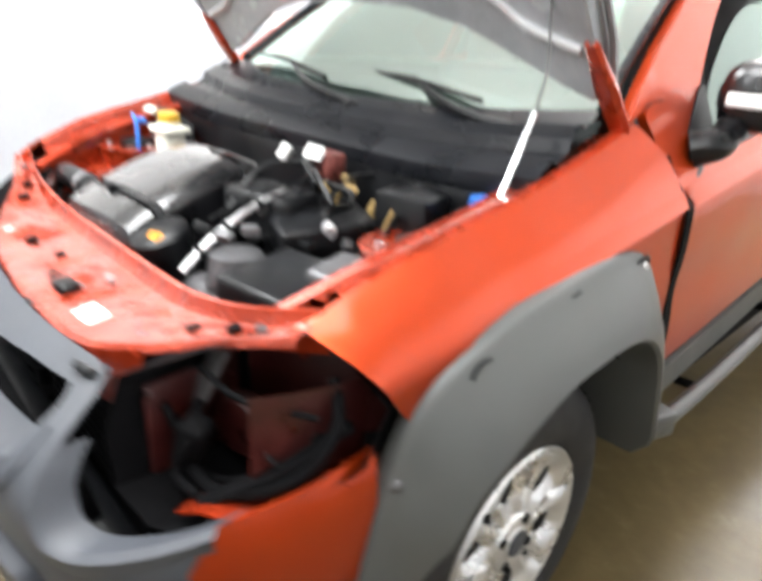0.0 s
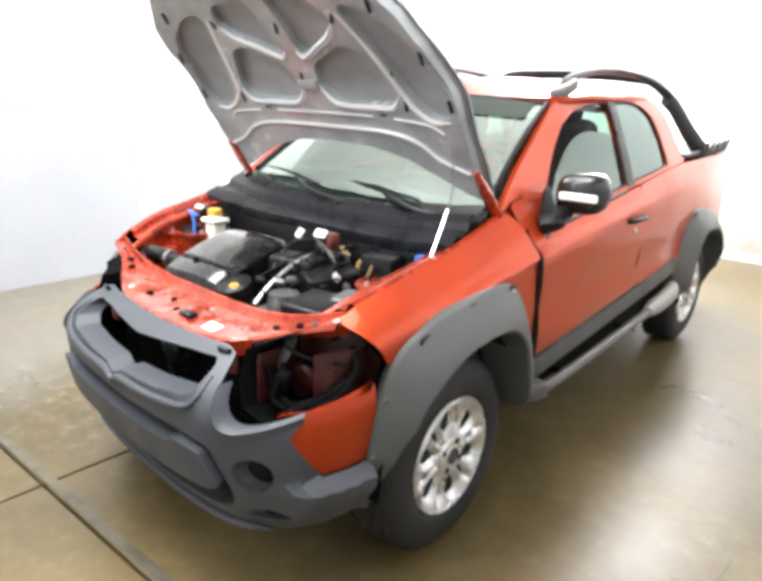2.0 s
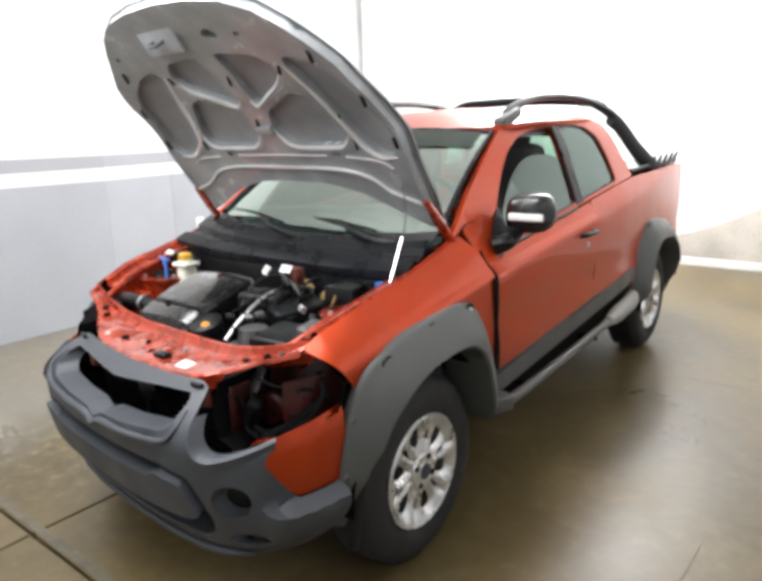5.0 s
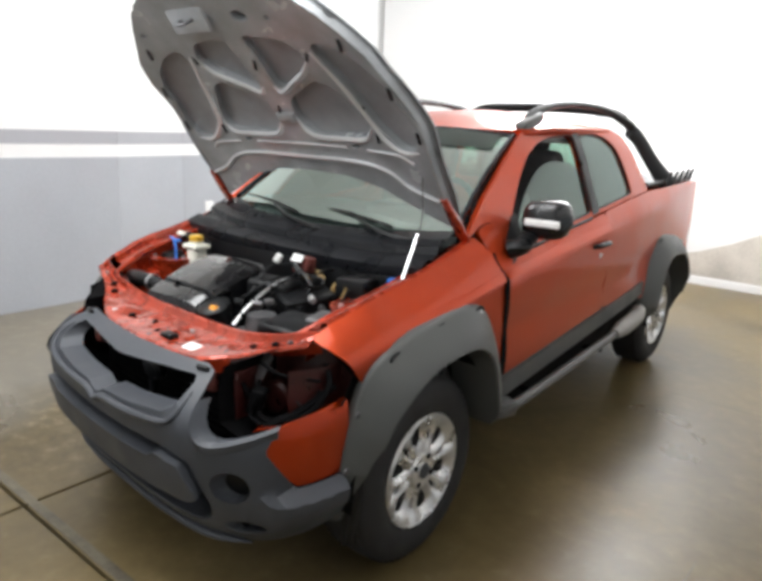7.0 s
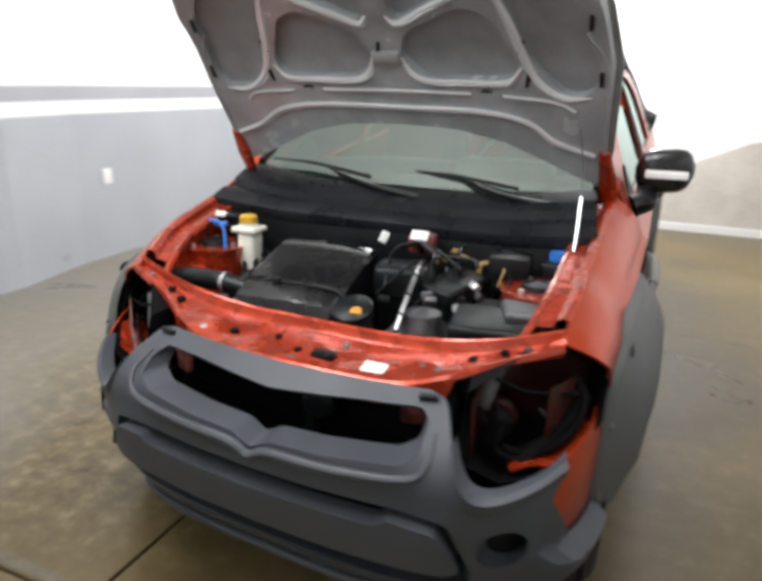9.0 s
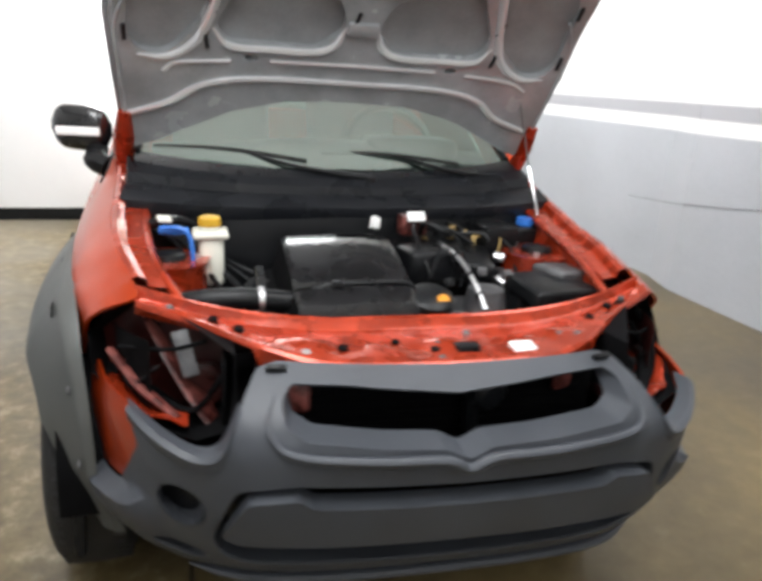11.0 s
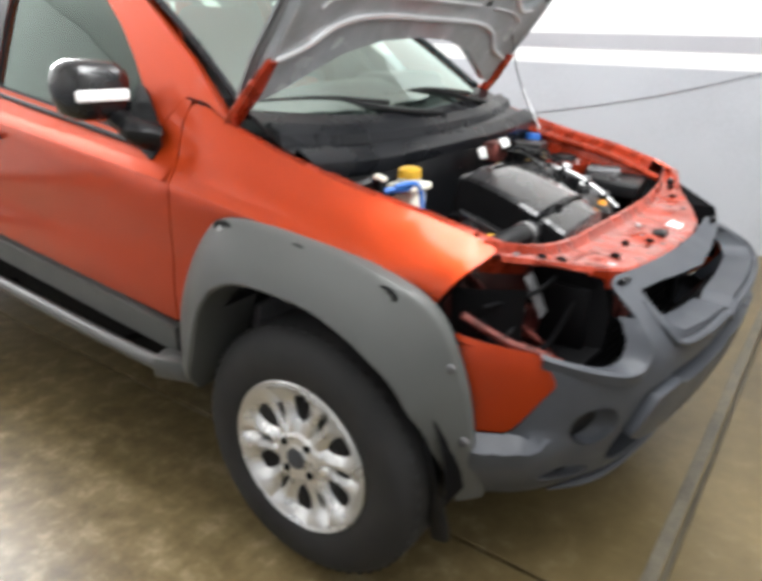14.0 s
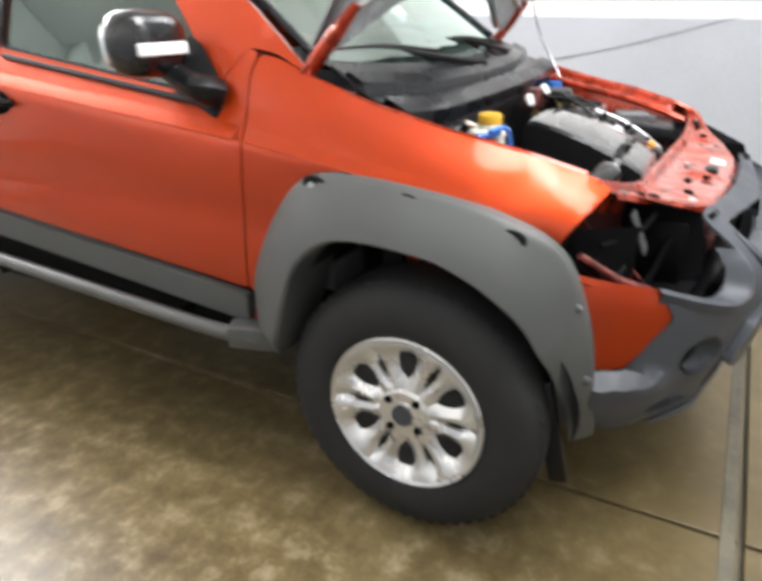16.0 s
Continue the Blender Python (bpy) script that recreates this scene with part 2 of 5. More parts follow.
def part(name, bm, material, parent=None, label="", warp=False, smooth=True, angle=38, at=None):
    """Links a bmesh as one mesh object under a thing or a part."""
    if warp:
        for v in bm.verts:
            v.co = skew(v.co)
    me = bpy.data.meshes.new(name)
    bm.normal_update()
    bm.to_mesh(me)
    bm.free()
    me.materials.append(material)
    if smooth:
        me.polygons.foreach_set("use_smooth", [True] * len(me.polygons))
        me.set_sharp_from_angle(angle=radians(angle))
    ob = new(name, me)
    if parent:
        ob.parent = parent
    if at is not None:
        ob.matrix_local = at
    if label:
        tagged(ob, label)
    return ob


def thing(name, label, category, group="", kind="", at=None):
    ob = new(name)
    if at is not None:
        ob.matrix_world = at
    return tagged(ob, label, category, group, kind)


def smooth_line(pts, n=8, closed=False):
    """A Catmull-Rom line through points of any dimension."""
    p = [np.array(q, float) for q in pts]
    k = len(p)
    out = []
    for i in range(k if closed else k - 1):
        a, b = p[i], p[(i + 1) % k]
        z = p[i - 1] if (i or closed) else 2 * a - b
        c = p[(i + 2) % k] if (closed or i + 2 < k) else 2 * b - a
        for j in range(n):
            t = j / n
            out.append(0.5 * (2 * a + (b - z) * t + (2 * z - 5 * a + 4 * b - c) * t * t + (3 * a - z - 3 * b + c) * t ** 3))
    if not closed:
        out.append(p[-1])
    return out


def rounded(pts, r=0.03, n=4):
    """A polygon with its corners rounded."""
    p = [np.array(q, float) for q in pts]
    out = []
    for i in range(len(p)):
        a, b, c = p[i - 1], p[i], p[(i + 1) % len(p)]
        la, lc = np.linalg.norm(a - b), np.linalg.norm(c - b)
        ra, rc = min(r, la * 0.45) / la, min(r, lc * 0.45) / lc
        s, e = b + (a - b) * ra, b + (c - b) * rc
        for j in range(n + 1):
            t = j / n
            out.append((1 - t) ** 2 * s + 2 * t * (1 - t) * b + t * t * e)
    return out


def inside(pt, poly):
    x, y = pt[0], pt[1]
    c = False
    for i in range(len(poly)):
        (x1, y1), (x2, y2) = poly[i - 1][:2], poly[i][:2]
        if (y1 > y) != (y2 > y) and x < (x2 - x1) * (y - y1) / (y2 - y1) + x1:
            c = not c
    return c


def dense(poly, step):
    out = []
    for i in range(len(poly)):
        a, b = np.array(poly[i - 1], float)[:2], np.array(poly[i], float)[:2]
        k = max(1, int(np.ceil(np.linalg.norm(b - a) / step)))
        out += [a + (b - a) * j / k for j in range(k)]
    return out


def sheet(outline, fn, step=0.05, thick=0.006, inward=(0, 0, -1), holes=()):
    """A curved plate: a flat outline with holes, filled with small triangles, laid on the surface fn(u, v) and given thickness."""
    from mathutils.geometry import delaunay_2d_cdt
    loops = [dense(outline, step)] + [dense(h, step) for h in holes]
    verts, edges = [], []
    for lp in loops:
        s = len(verts)
        verts += [Vector(q) for q in lp]
        edges += [(s + i, s + (i + 1) % len(lp)) for i in range(len(lp))]
    nb = len(verts)
    border = np.array([v[:] for v in verts])
    lo, hi = border.min(0), border.max(0)
    for i, u in enumerate(np.arange(lo[0] + step / 2, hi[0], step)):
        for v in np.arange(lo[1] + step / 2 * (1 + 0.5 * (i % 2)), hi[1], step):
            if np.min(np.hypot(border[:, 0] - u, border[:, 1] - v)) > step * 0.55 and inside((u, v), loops[0]) and not any(inside((u, v), h) for h in loops[1:]):
                verts.append(Vector((u, v)))
    vs, _, fs, *_ = delaunay_2d_cdt(verts, edges, [], 0, 1e-6)
    bm = bmesh.new()
    top = [bm.verts.new(fn(*v)) for v in vs]
    for f in fs:
        c = sum((Vector(vs[i]) for i in f), Vector((0, 0))) / 3
        if inside(c, loops[0]) and not any(inside(c, h) for h in loops[1:]):
            try:
                bm.faces.new([top[i] for i in f])
            except ValueError:
                pass
    bmesh.ops.delete(bm, geom=[v for v in bm.verts if not v.link_faces], context="VERTS")
    bmesh.ops.recalc_face_normals(bm, faces=bm.faces)
    bm.normal_update()
    inw = Vector(inward)
    tot = sum((v.normal for v in bm.verts), Vector())
    sign = 1 if tot.dot(inw) > 0 else -1
    if thick:
        old = list(bm.verts)
        rim = [e for e in bm.edges if e.is_boundary]
        twin = {v: bm.verts.new(v.co + v.normal * sign * thick) for v in old}
        for f in list(bm.faces):
            bm.faces.new([twin[v] for v in reversed(f.verts)])
        for e in rim:
            a, b = e.verts
            bm.faces.new((a, b, twin[b], twin[a]))
        bmesh.ops.recalc_face_normals(bm, faces=bm.faces)
    elif sign > 0:
        bmesh.ops.reverse_faces(bm, faces=bm.faces)
    return bm


def loft(rows, closed_u=False, caps=False):
    """A skin over rows of points."""
    bm = bmesh.new()
    vv = [[bm.verts.new(Vector(p)) for p in r] for r in rows]
    for a, b in zip(vv[:-1], vv[1:]):
        n = len(a)
        for i in range(n if closed_u else n - 1):
            j = (i + 1) % n
            bm.faces.new((a[i], a[j], b[j], b[i]))
    if caps:
        bm.faces.new(vv[0][::-1])
        bm.faces.new(vv[-1])
    bmesh.ops.recalc_face_normals(bm, faces=bm.faces)
    return bm


def tube(pts, r, n=10, smooth_n=6, flat=1.0):
    """A pipe along a smooth line; r a radius or one for each point."""
    line = [Vector(q) for q in (smooth_line(pts, smooth_n) if len(pts) > 2 else [np.array(q, float) for q in pts])]
    rad = [r] * len(line) if not isinstance(r, (list, tuple)) else list(np.interp(np.linspace(0, 1, len(line)), np.linspace(0, 1, len(r)), r))
    rows = []
    up = Vector((0.13, 0.2, 1)).normalized()
    for i, p in enumerate(line):
        d = (line[min(i + 1, len(line) - 1)] - line[max(i - 1, 0)]).normalized()
        s = d.cross(up)
        s = s.normalized() if s.length > 1e-3 else Vector((1, 0, 0))
        w = s.cross(d).normalized()
        rows.append([p + (s * math.cos(a) + w * flat * math.sin(a)) * rad[i] for a in (2 * math.pi * k / n for k in range(n))])
    return loft(rows, True, True)


def lathe(profile, n=32, axis="z"):
    """A turned form from (radius, height) pairs."""
    rows = []
    for r, h in profile:
        ring = []
        for k in range(n):
            a = 2 * math.pi * k / n
            c, s = max(r, 1e-4) * math.cos(a), max(r, 1e-4) * math.sin(a)
            ring.append({"z": (c, s, h), "x": (h, c, s), "y": (c, h, s)}[axis])
        rows.append(ring)
    return loft(rows, True, True)


def box(lo, hi, bevel=0.006, seg=2, taper=0.0):
    bm = bmesh.new()
    bmesh.ops.create_cube(bm, size=1)
    lo, hi = Vector(lo), Vector(hi)
    for v in bm.verts:
        k = 1 - taper if v.co.z > 0 else 1
        v.co = Vector((lo[i] + (hi[i] - lo[i]) * (0.5 + v.co[i] * (k if i < 2 else 1)) for i in range(3)))
    if bevel:
        bmesh.ops.bevel(bm, geom=bm.edges, offset=bevel, segments=seg, affect="EDGES", profile=0.5)
    return bm


def moved(bm, m):
    bmesh.ops.transform(bm, matrix=m, verts=bm.verts)
    return bm


def joined(*bms):
    out = bmesh.new()
    for b in bms:
        me = bpy.data.meshes.new("join")
        b.to_mesh(me)
        b.free()
        out.from_mesh(me)
        bpy.data.meshes.remove(me)
    return out


# ---- the garage ----
def slab(name, lo, hi, material, label="", bevel=0.004, parent=None):
    ob = part(name, box(lo, hi, bevel), material, parent, label, smooth=False)
    if not parent:
        tagged(ob, label, kind="structure")
    return ob


floor = part("floor", box((WL - 0.3, WF - 0.3, -0.30), (WR + 0.3, WB + 0.3, -0.03), 0), MORTAR, None, "bed of the stained wet concrete garage floor", smooth=False)
tagged(floor, category="floor", kind="structure")
JX, JY = [WL - 0.3, -0.512, WR + 0.28], [WF, -0.785, WB]
for i in range(2):
    for j in range(2):
        g = 0.007
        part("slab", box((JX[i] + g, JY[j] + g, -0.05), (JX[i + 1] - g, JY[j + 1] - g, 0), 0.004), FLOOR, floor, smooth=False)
part("crack", tube([(1.560, 0.66, 0.0), (1.556, 0.50, 0.0), (1.553, 0.40, 0.0), (1.547, 0.28, 0.0)], [0.001, 0.003, 0.003, 0.001], 6, 5, 0.5), MORTAR, floor, "dark crack in the concrete")
part("crack", tube([(0.85, 2.27, 0.0), (1.15, 2.285, 0.0), (1.45, 2.275, 0.0), (1.9, 2.30, 0.0)], [0.001, 0.0025, 0.0025, 0.001], 6, 5, 0.5), MORTAR, floor)
part("cement_strip", box((WL + 0.01, -0.772, -0.02), (WR - 0.01, -0.735, 0.003), 0.002), MORTAR, floor, smooth=False)


def banded_wall(name, p0, p1, label):
    """A wall from p0 to p1 in plan, its room side on the left, with a grey dado, a white band, a grey stripe and white above, each coat a thin skin."""
    a, b = Vector((*p0, 0)), Vector((*p1, 0))
    n = (b - a).length
    m = Matrix.Translation(a) @ Matrix.Rotation(math.atan2(b.y - a.y, b.x - a.x), 4, "Z")
    w = part(name, moved(box((0, -0.2, 0), (n, 0, CEIL), 0), m), WALLW, None, label, smooth=False)
    tagged(w, kind="structure")
    for nm, z0, z1, mm in (("dado", 0.0, 1.135, WALLG), ("stripe", 1.235, 1.335, WALLS)):
        part(nm, moved(box((0.001, 0.0, z0), (n - 0.001, 0.004, z1), 0.001, 1), m), mm, w, smooth=False)
    return w


wt = "white plaster wall with grey dado and stripe"
banded_wall("wall_west", (WL, 1.15), (WL, WF), wt)
# slanting stretches are assumed, turned from the lamps to come out darker
banded_wall("wall_west_2", (WL - 0.13, 1.85), (WL, 1.15), "slanting white plaster wall with grey dado")
banded_wall("wall_west_3", (WL - 0.13, WB), (WL - 0.13, 1.85), wt)
banded_wall("wall_east", (WR, WF), (WR, 2.0), wt)
banded_wall("wall_east_2", (WR, 2.0), (WR + 0.11, 2.35), "slanting white plaster wall with grey dado")
banded_wall("wall_east_3", (WR + 0.11, 2.35), (WR + 0.11, WB), wt)
slab("wall_north", (WL - 0.45, WB, 0), (WR + 0.2, WB + 0.2, CEIL), WALLW, "bright white plaster wall with a pale skirting", 0)
slab("wall_south", (WL - 0.2, WF - 0.2, 0), (WR + 0.2, WF, CEIL), WALLW, "plain white plaster wall", 0)
slab("ceiling", (WL - 0.5, WF - 0.2, CEIL), (WR + 0.3, WB + 0.3, CEIL + 0.2), CEILM, "flat white painted garage ceiling", 0)
slab("baseboard", (-0.9, WB - 0.018, 0), (WR - 0.002, WB - 0.001, 0.075), WALLW, "narrow pale skirting along the white wall", 0.003)
# beige sheet paints the dimmer foot of the wall below a curved shade line
shaded = part("wall_shade", sheet([(-0.9, 0.09), (WR - 0.004, 0.09), (WR - 0.004, 1.1), (2.3, 1.05), (1.6, 0.93), (1.17, 0.74), (0.87, 0.60), (0.6, 0.46), (0.3, 0.34), (-0.2, 0.22), (-0.9, 0.14)], lambda x, z: Vector((x, WB - 0.004, z)), 0.2, 0.003, (0, 1, 0)), WALLSHADE, None, "beige-grey sheet low on the white wall, painting its shade", smooth=False)
tagged(shaded, category="stain", kind="structure")
panel = slab("partition", (WL - 0.02, 4.52, 0.11), (-0.55, 4.57, CEIL - 0.01), WALLW, "white sheet partition hung clear of the floor", 0.004)

# black strip stands for the shade in the gap under the partition
part("gap_shade", box((WL + 0.01, 4.53, 0.0), (-0.56, 4.56, 0.115), 0.004), BLACK, panel, smooth=False)

lamp0 = thing("ceiling_lamp", "assumed white twin-tube ceiling lamp, lit, out of view", "lamp", "ceiling lamps")
part("lamp_body", box((-0.16, -0.64, -0.10), (0.16, 0.64, 0), 0.01), LAMPW, lamp0)
for tx in (-0.07, 0.07):
    part("tube", moved(lathe([(0.0, -0.6), (0.013, -0.6), (0.013, 0.6), (0.0, 0.6)], 12, "y"), pose(tx, 0, -0.30)), TUBE, lamp0)
for ty in (-0.55, 0.55):
    part("tube_holder", box((-0.09, ty - 0.02, -0.32), (0.09, ty + 0.02, -0.09), 0.006), LAMPW, lamp0)
lamp0.matrix_world = pose(*LAMPS[0][:2], CEIL)
for lx, ly, _ in LAMPS[1:]:
    copy_thing(lamp0, pose(lx, ly, CEIL))

socket = thing("wall_socket", "small white plastic socket plate on the grey wall", "socket", at=pose(WL - 0.126, 2.12, 0.65))
part("plate", box((0, -0.045, -0.06), (0.012, 0.045, 0.06), 0.004), LABEL, socket)
part("insert", box((0.010, -0.022, -0.034), (0.017, 0.022, 0.034), 0.003), LAMPW, socket)

cable = part("wall_cable", tube([(WR - 0.012, 2.6, 0.60), (WR - 0.012, 2.0, 0.64), (WR - 0.012, 1.2, 0.75), (WR - 0.012, 0.3, 0.93), (WR - 0.012, -0.5, 1.16)], 0.0024, 6), FLARE, None,
             "thin dark cable sagging along the grey wall")
tagged(cable, category="cable")


# ---- the pickup truck: surfaces ----
truck = thing("pickup_truck", "orange-red pickup under repair, hood raised, headlamps missing, bumper primed", "pickup truck")


def lerp_at(y, pts):
    return float(np.interp(y, [p[0] for p in pts], [p[1] for p in pts]))


def crease_z(y):
    return 0.93 + (0.09 if y > 0.47 else 0.138) * (y - 0.47)


def top_z(y):
    return lerp_at(y, [(-0.45, 0.862), (-0.34, 0.905), (-0.2, 0.945), (-0.02, 0.98), (0.19, 1.03), (0.32, 1.07), (0.45, 1.11)])


def belt_z(y):
    return 1.0 + 0.11 * (y - 0.6)


def wide(y):
    return lerp_at(y, [(-0.45, 0.695), (-0.36, 0.742), (-0.2, 0.772), (0, 0.787), (0.5, 0.795), (1.5, 0.79), (2.0, 0.785), (2.6, 0.755), (2.9, 0.735), (3.3, 0.70), (3.7, 0.65)])


def fender_x(y, z):
    zc = crease_z(y)
    w = wide(y) - 0.03 * max(0, (0.6 - z) / 0.2) ** 2
    if z > zc - 0.03:
        t = (z - zc + 0.03) / (top_z(y) - zc + 0.03)
        w -= 0.105 * max(0, t) ** 2.0 - 0.004 * math.exp(-((z - zc) / 0.012) ** 2)
    return w


def dent(y, z):
    """A knock in the right fender and a crumple by its lamp corner."""
    d = 0.010 * math.exp(-((y + 0.20) / 0.05) ** 2 - ((z - 0.885) / 0.022) ** 2)
    k = math.exp(-((y + 0.36) / 0.06) ** 2 - ((z - 0.87) / 0.05) ** 2)
    return d + 0.008 * k * noise.noise((y * 45, z * 45, 1.0))


def door_x(y, z):
    zc, zb = crease_z(y), belt_z(y)
    w = wide(y) - 0.03 * max(0, (0.62 - z) / 0.2) ** 2 - 0.008 * math.exp(-((z - 0.74) / 0.06) ** 2)
    if z > zc - 0.02:
        t = min(1.0, (z - zc + 0.02) / (zb - zc + 0.02))
        w -= 0.05 * t ** 1.5 - 0.005 * math.exp(-((z - zc) / 0.012) ** 2)
    if z > zb:
        w -= (z - zb) * 0.42 + 0.10 * max(0, z - 1.40) ** 1.3 * 3
    return w


SIDES = ((1, "left"), (-1, "right"))

# ---- body panels ----
FENDER = [(0.478, 0.54), (0.478, 0.74), (0.462, 0.93), (0.425, 1.035), (0.385, 1.095), (0.33, 1.072), (0.19, 1.03), (-0.02, 0.98), (-0.2, 0.945), (-0.34, 0.905),
          (-0.398, 0.878), (-0.365, 0.842), (-0.336, 0.802), (-0.318, 0.772), (-0.27, 0.70), (-0.15, 0.78), (0, 0.80), (0.22, 0.78), (0.36, 0.68), (0.43, 0.54)]
DOOR = [(0.50, 0.545), (0.493, 0.74), (0.476, 0.93), (0.438, 1.038), (0.404, 1.108), (0.425, 1.124), (0.514, 1.136), (0.580, 1.054), (0.603, 1.008)] + \
       [(y, belt_z(y)) for y in (0.8, 1.0, 1.2, 1.4, 1.54)] + [(1.545, 0.95), (1.53, 0.62)]
QUARTER = [(1.545, 0.62), (1.556, 0.95), (1.552, belt_z(1.55)), (1.75, belt_z(1.75)), (1.95, belt_z(1.95)), (2.25, 1.175), (2.7, 1.185), (3.2, 1.19), (3.62, 1.18), (3.66, 0.95), (3.62, 0.55),
           (3.22, 0.50), (3.14, 0.66), (3.0, 0.80), (2.75, 0.86), (2.5, 0.80), (2.34, 0.66), (2.28, 0.52), (2.15, 0.60)]
CABSIDE = [(0.335, 1.088), (0.40, 1.112), (0.425, 1.126), (0.515, 1.138), (0.582, 1.055), (0.606, 1.010)] + [(y, belt_z(y) + 0.006) for y in (0.8, 1.1, 1.4, 1.7, 1.95)] + \
          [(2.26, 1.18), (2.23, 1.25), (2.17, 1.38), (2.09, 1.475), (1.95, 1.512), (1.5, 1.525), (1.15, 1.512), (0.98, 1.485), (0.90, 1.452), (0.72, 1.35), (0.53, 1.235), (0.42, 1.155)]
WIN1 = [(0.635, 1.022), (0.645, 1.09), (0.685, 1.155), (0.75, 1.225), (0.835, 1.305), (0.935, 1.38), (1.06, 1.432), (1.2, 1.461), (1.35, 1.474), (1.445, 1.476), (1.44, 1.30), (1.42, 1.112)]
WIN2 = [(1.485, 1.118), (1.50, 1.30), (1.505, 1.477), (1.70, 1.482), (1.83, 1.468), (1.92, 1.42), (1.97, 1.31), (1.985, 1.19), (1.96, 1.172)]

# on the undamaged side fender and door meet in one clean line up to the windscreen's corner
FENDER_R = [(0.483, 0.54), (0.483, 0.74), (0.466, 0.925), (0.490, 1.02), (0.493, 1.085), (0.474, 1.124), (0.425, 1.117), (0.385, 1.102), (0.33, 1.078)] + FENDER[6:]
DOOR_R = [(0.488, 0.545), (0.488, 0.74), (0.471, 0.925), (0.495, 1.02), (0.498, 1.087), (0.481, 1.127), (0.514, 1.136), (0.580, 1.054), (0.603, 1.008)] + DOOR[9:]


def fender_side(sx, y, z):
    if sx > 0:
        return fender_x(y, z)
    t = min(1, max(0, (y - 0.22) / 0.24))
    return (fender_x(y, z) - dent(y, z)) * (1 - t) + door_x(y, z) * t


for sx, side in SIDES:
    inw = (-sx, 0, 0)
    fender = part("fender", sheet(rounded(FENDER if sx > 0 else FENDER_R, 0.012, 2), lambda y, z: Vector((sx * fender_side(sx, y, z), y, z)), 0.025, 0.008, inw), PAINT, truck, "orange-red metallic front fender", warp=True, angle=50)
    rows = []
    for y in np.linspace(-0.335, 0.37, 24):
        zt, xt = top_z(y), fender_x(y, top_z(y))
        rows.append([(sx * (xt + 0.002), y, zt - 0.002), (sx * (xt - 0.014), y, zt + 0.004), (sx * (xt - 0.03), y, zt - 0.004), (sx * (xt - 0.036), y, zt - 0.022), (sx * (xt - 0.075), y, zt - 0.026),
                     (sx * (xt - 0.08), y, zt - 0.05), (sx * (xt - 0.095), y, zt - 0.14)])
    part("inner_fender", loft(rows), PAINT_IN, truck, "dusty red inner fender flange", warp=True, angle=30)
    door = part("door", sheet(rounded(DOOR if sx > 0 else DOOR_R, 0.012, 2), lambda y, z: Vector((sx * (door_x(y, z) + (0.006 if sx > 0 else 0)), y, z)), 0.035, 0.02, inw), PAINT, truck, "orange-red front door with a black handle", angle=50)
    part("quarter_panel", sheet(rounded(QUARTER, 0.03, 2), lambda y, z: Vector((sx * door_x(y, min(z, belt_z(y))), y, z)), 0.06, 0.015, inw), PAINT, truck, "orange-red rear quarter and cargo side", angle=50)
    part("cab_side", sheet(rounded(CABSIDE, 0.02, 2), lambda y, z: Vector((sx * door_x(y, z), y, z)), 0.035, 0.03, inw, [rounded(WIN1, 0.03, 3), rounded(WIN2, 0.03, 3)]), PAINT, truck, angle=50)
    for w, nm in ((WIN1, "front_window"), (WIN2, "rear_side_window")):
        c = np.mean(w, 0)
        grow = [tuple(c + (np.array(q) - c) * 1.03) for q in w]
        pane = [(0.70, 1.01), (0.72, 1.11), (0.815, 1.20), (0.92, 1.272), (1.0, 1.312), (1.08, 1.34), (1.18, 1.352), (1.33, 1.345), (1.42, 1.315), (1.435, 1.08)] if sx > 0 and nm == "front_window" else grow
        g = part(nm, sheet(rounded(pane, 0.03, 3), lambda y, z: Vector((sx * (door_x(y, z) - 0.014), y, z)), 0.08, 0.004, inw), SIDEG, truck, "half-lowered tinted window glass" if pane is not grow else "dark tinted window glass")
        g.visible_shadow = False
        rim = [tuple(c + (np.array(q) - c) * 0.965) for q in w]
        part("window_seal", sheet(rounded(grow, 0.03, 3), lambda y, z: Vector((sx * (door_x(y, z) - 0.006), y, z)), 0.05, 0.006, inw, [rounded(rim, 0.03, 3)]), BLACK, truck, "matt black rubber window seal")
    part("centre_pillar_trim", sheet([(1.412, belt_z(1.41) + 0.012), (1.432, 1.30), (1.440, 1.478), (1.510, 1.480), (1.506, 1.30), (1.492, belt_z(1.49) + 0.012)], lambda y, z: Vector((sx * (door_x(y, z) + 0.003), y, z)), 0.05, 0.004, inw), BLACK, truck, "black pillar trim between the side windows")
    if sx > 0:
        # strip laid over the panels, near-black for the shade in the open gap
        part("door_gap_shade", sheet([(0.462, 1.03), (0.472, 1.03), (0.488, 0.93), (0.508, 0.74), (0.512, 0.55), (0.474, 0.55), (0.474, 0.74), (0.458, 0.93)], lambda y, z: Vector((door_x(y, z) + 0.009, y, z)), 0.03, 0.004, inw), DARK, door, "near-black strip painting the shade of the open door gap")
    part("belt_strip", tube([(sx * (door_x(y, belt_z(y)) + 0.004), y, belt_z(y) + 0.004) for y in (0.62, 0.9, 1.2, 1.38)], 0.008, 8, 4), CHARCOAL, door)
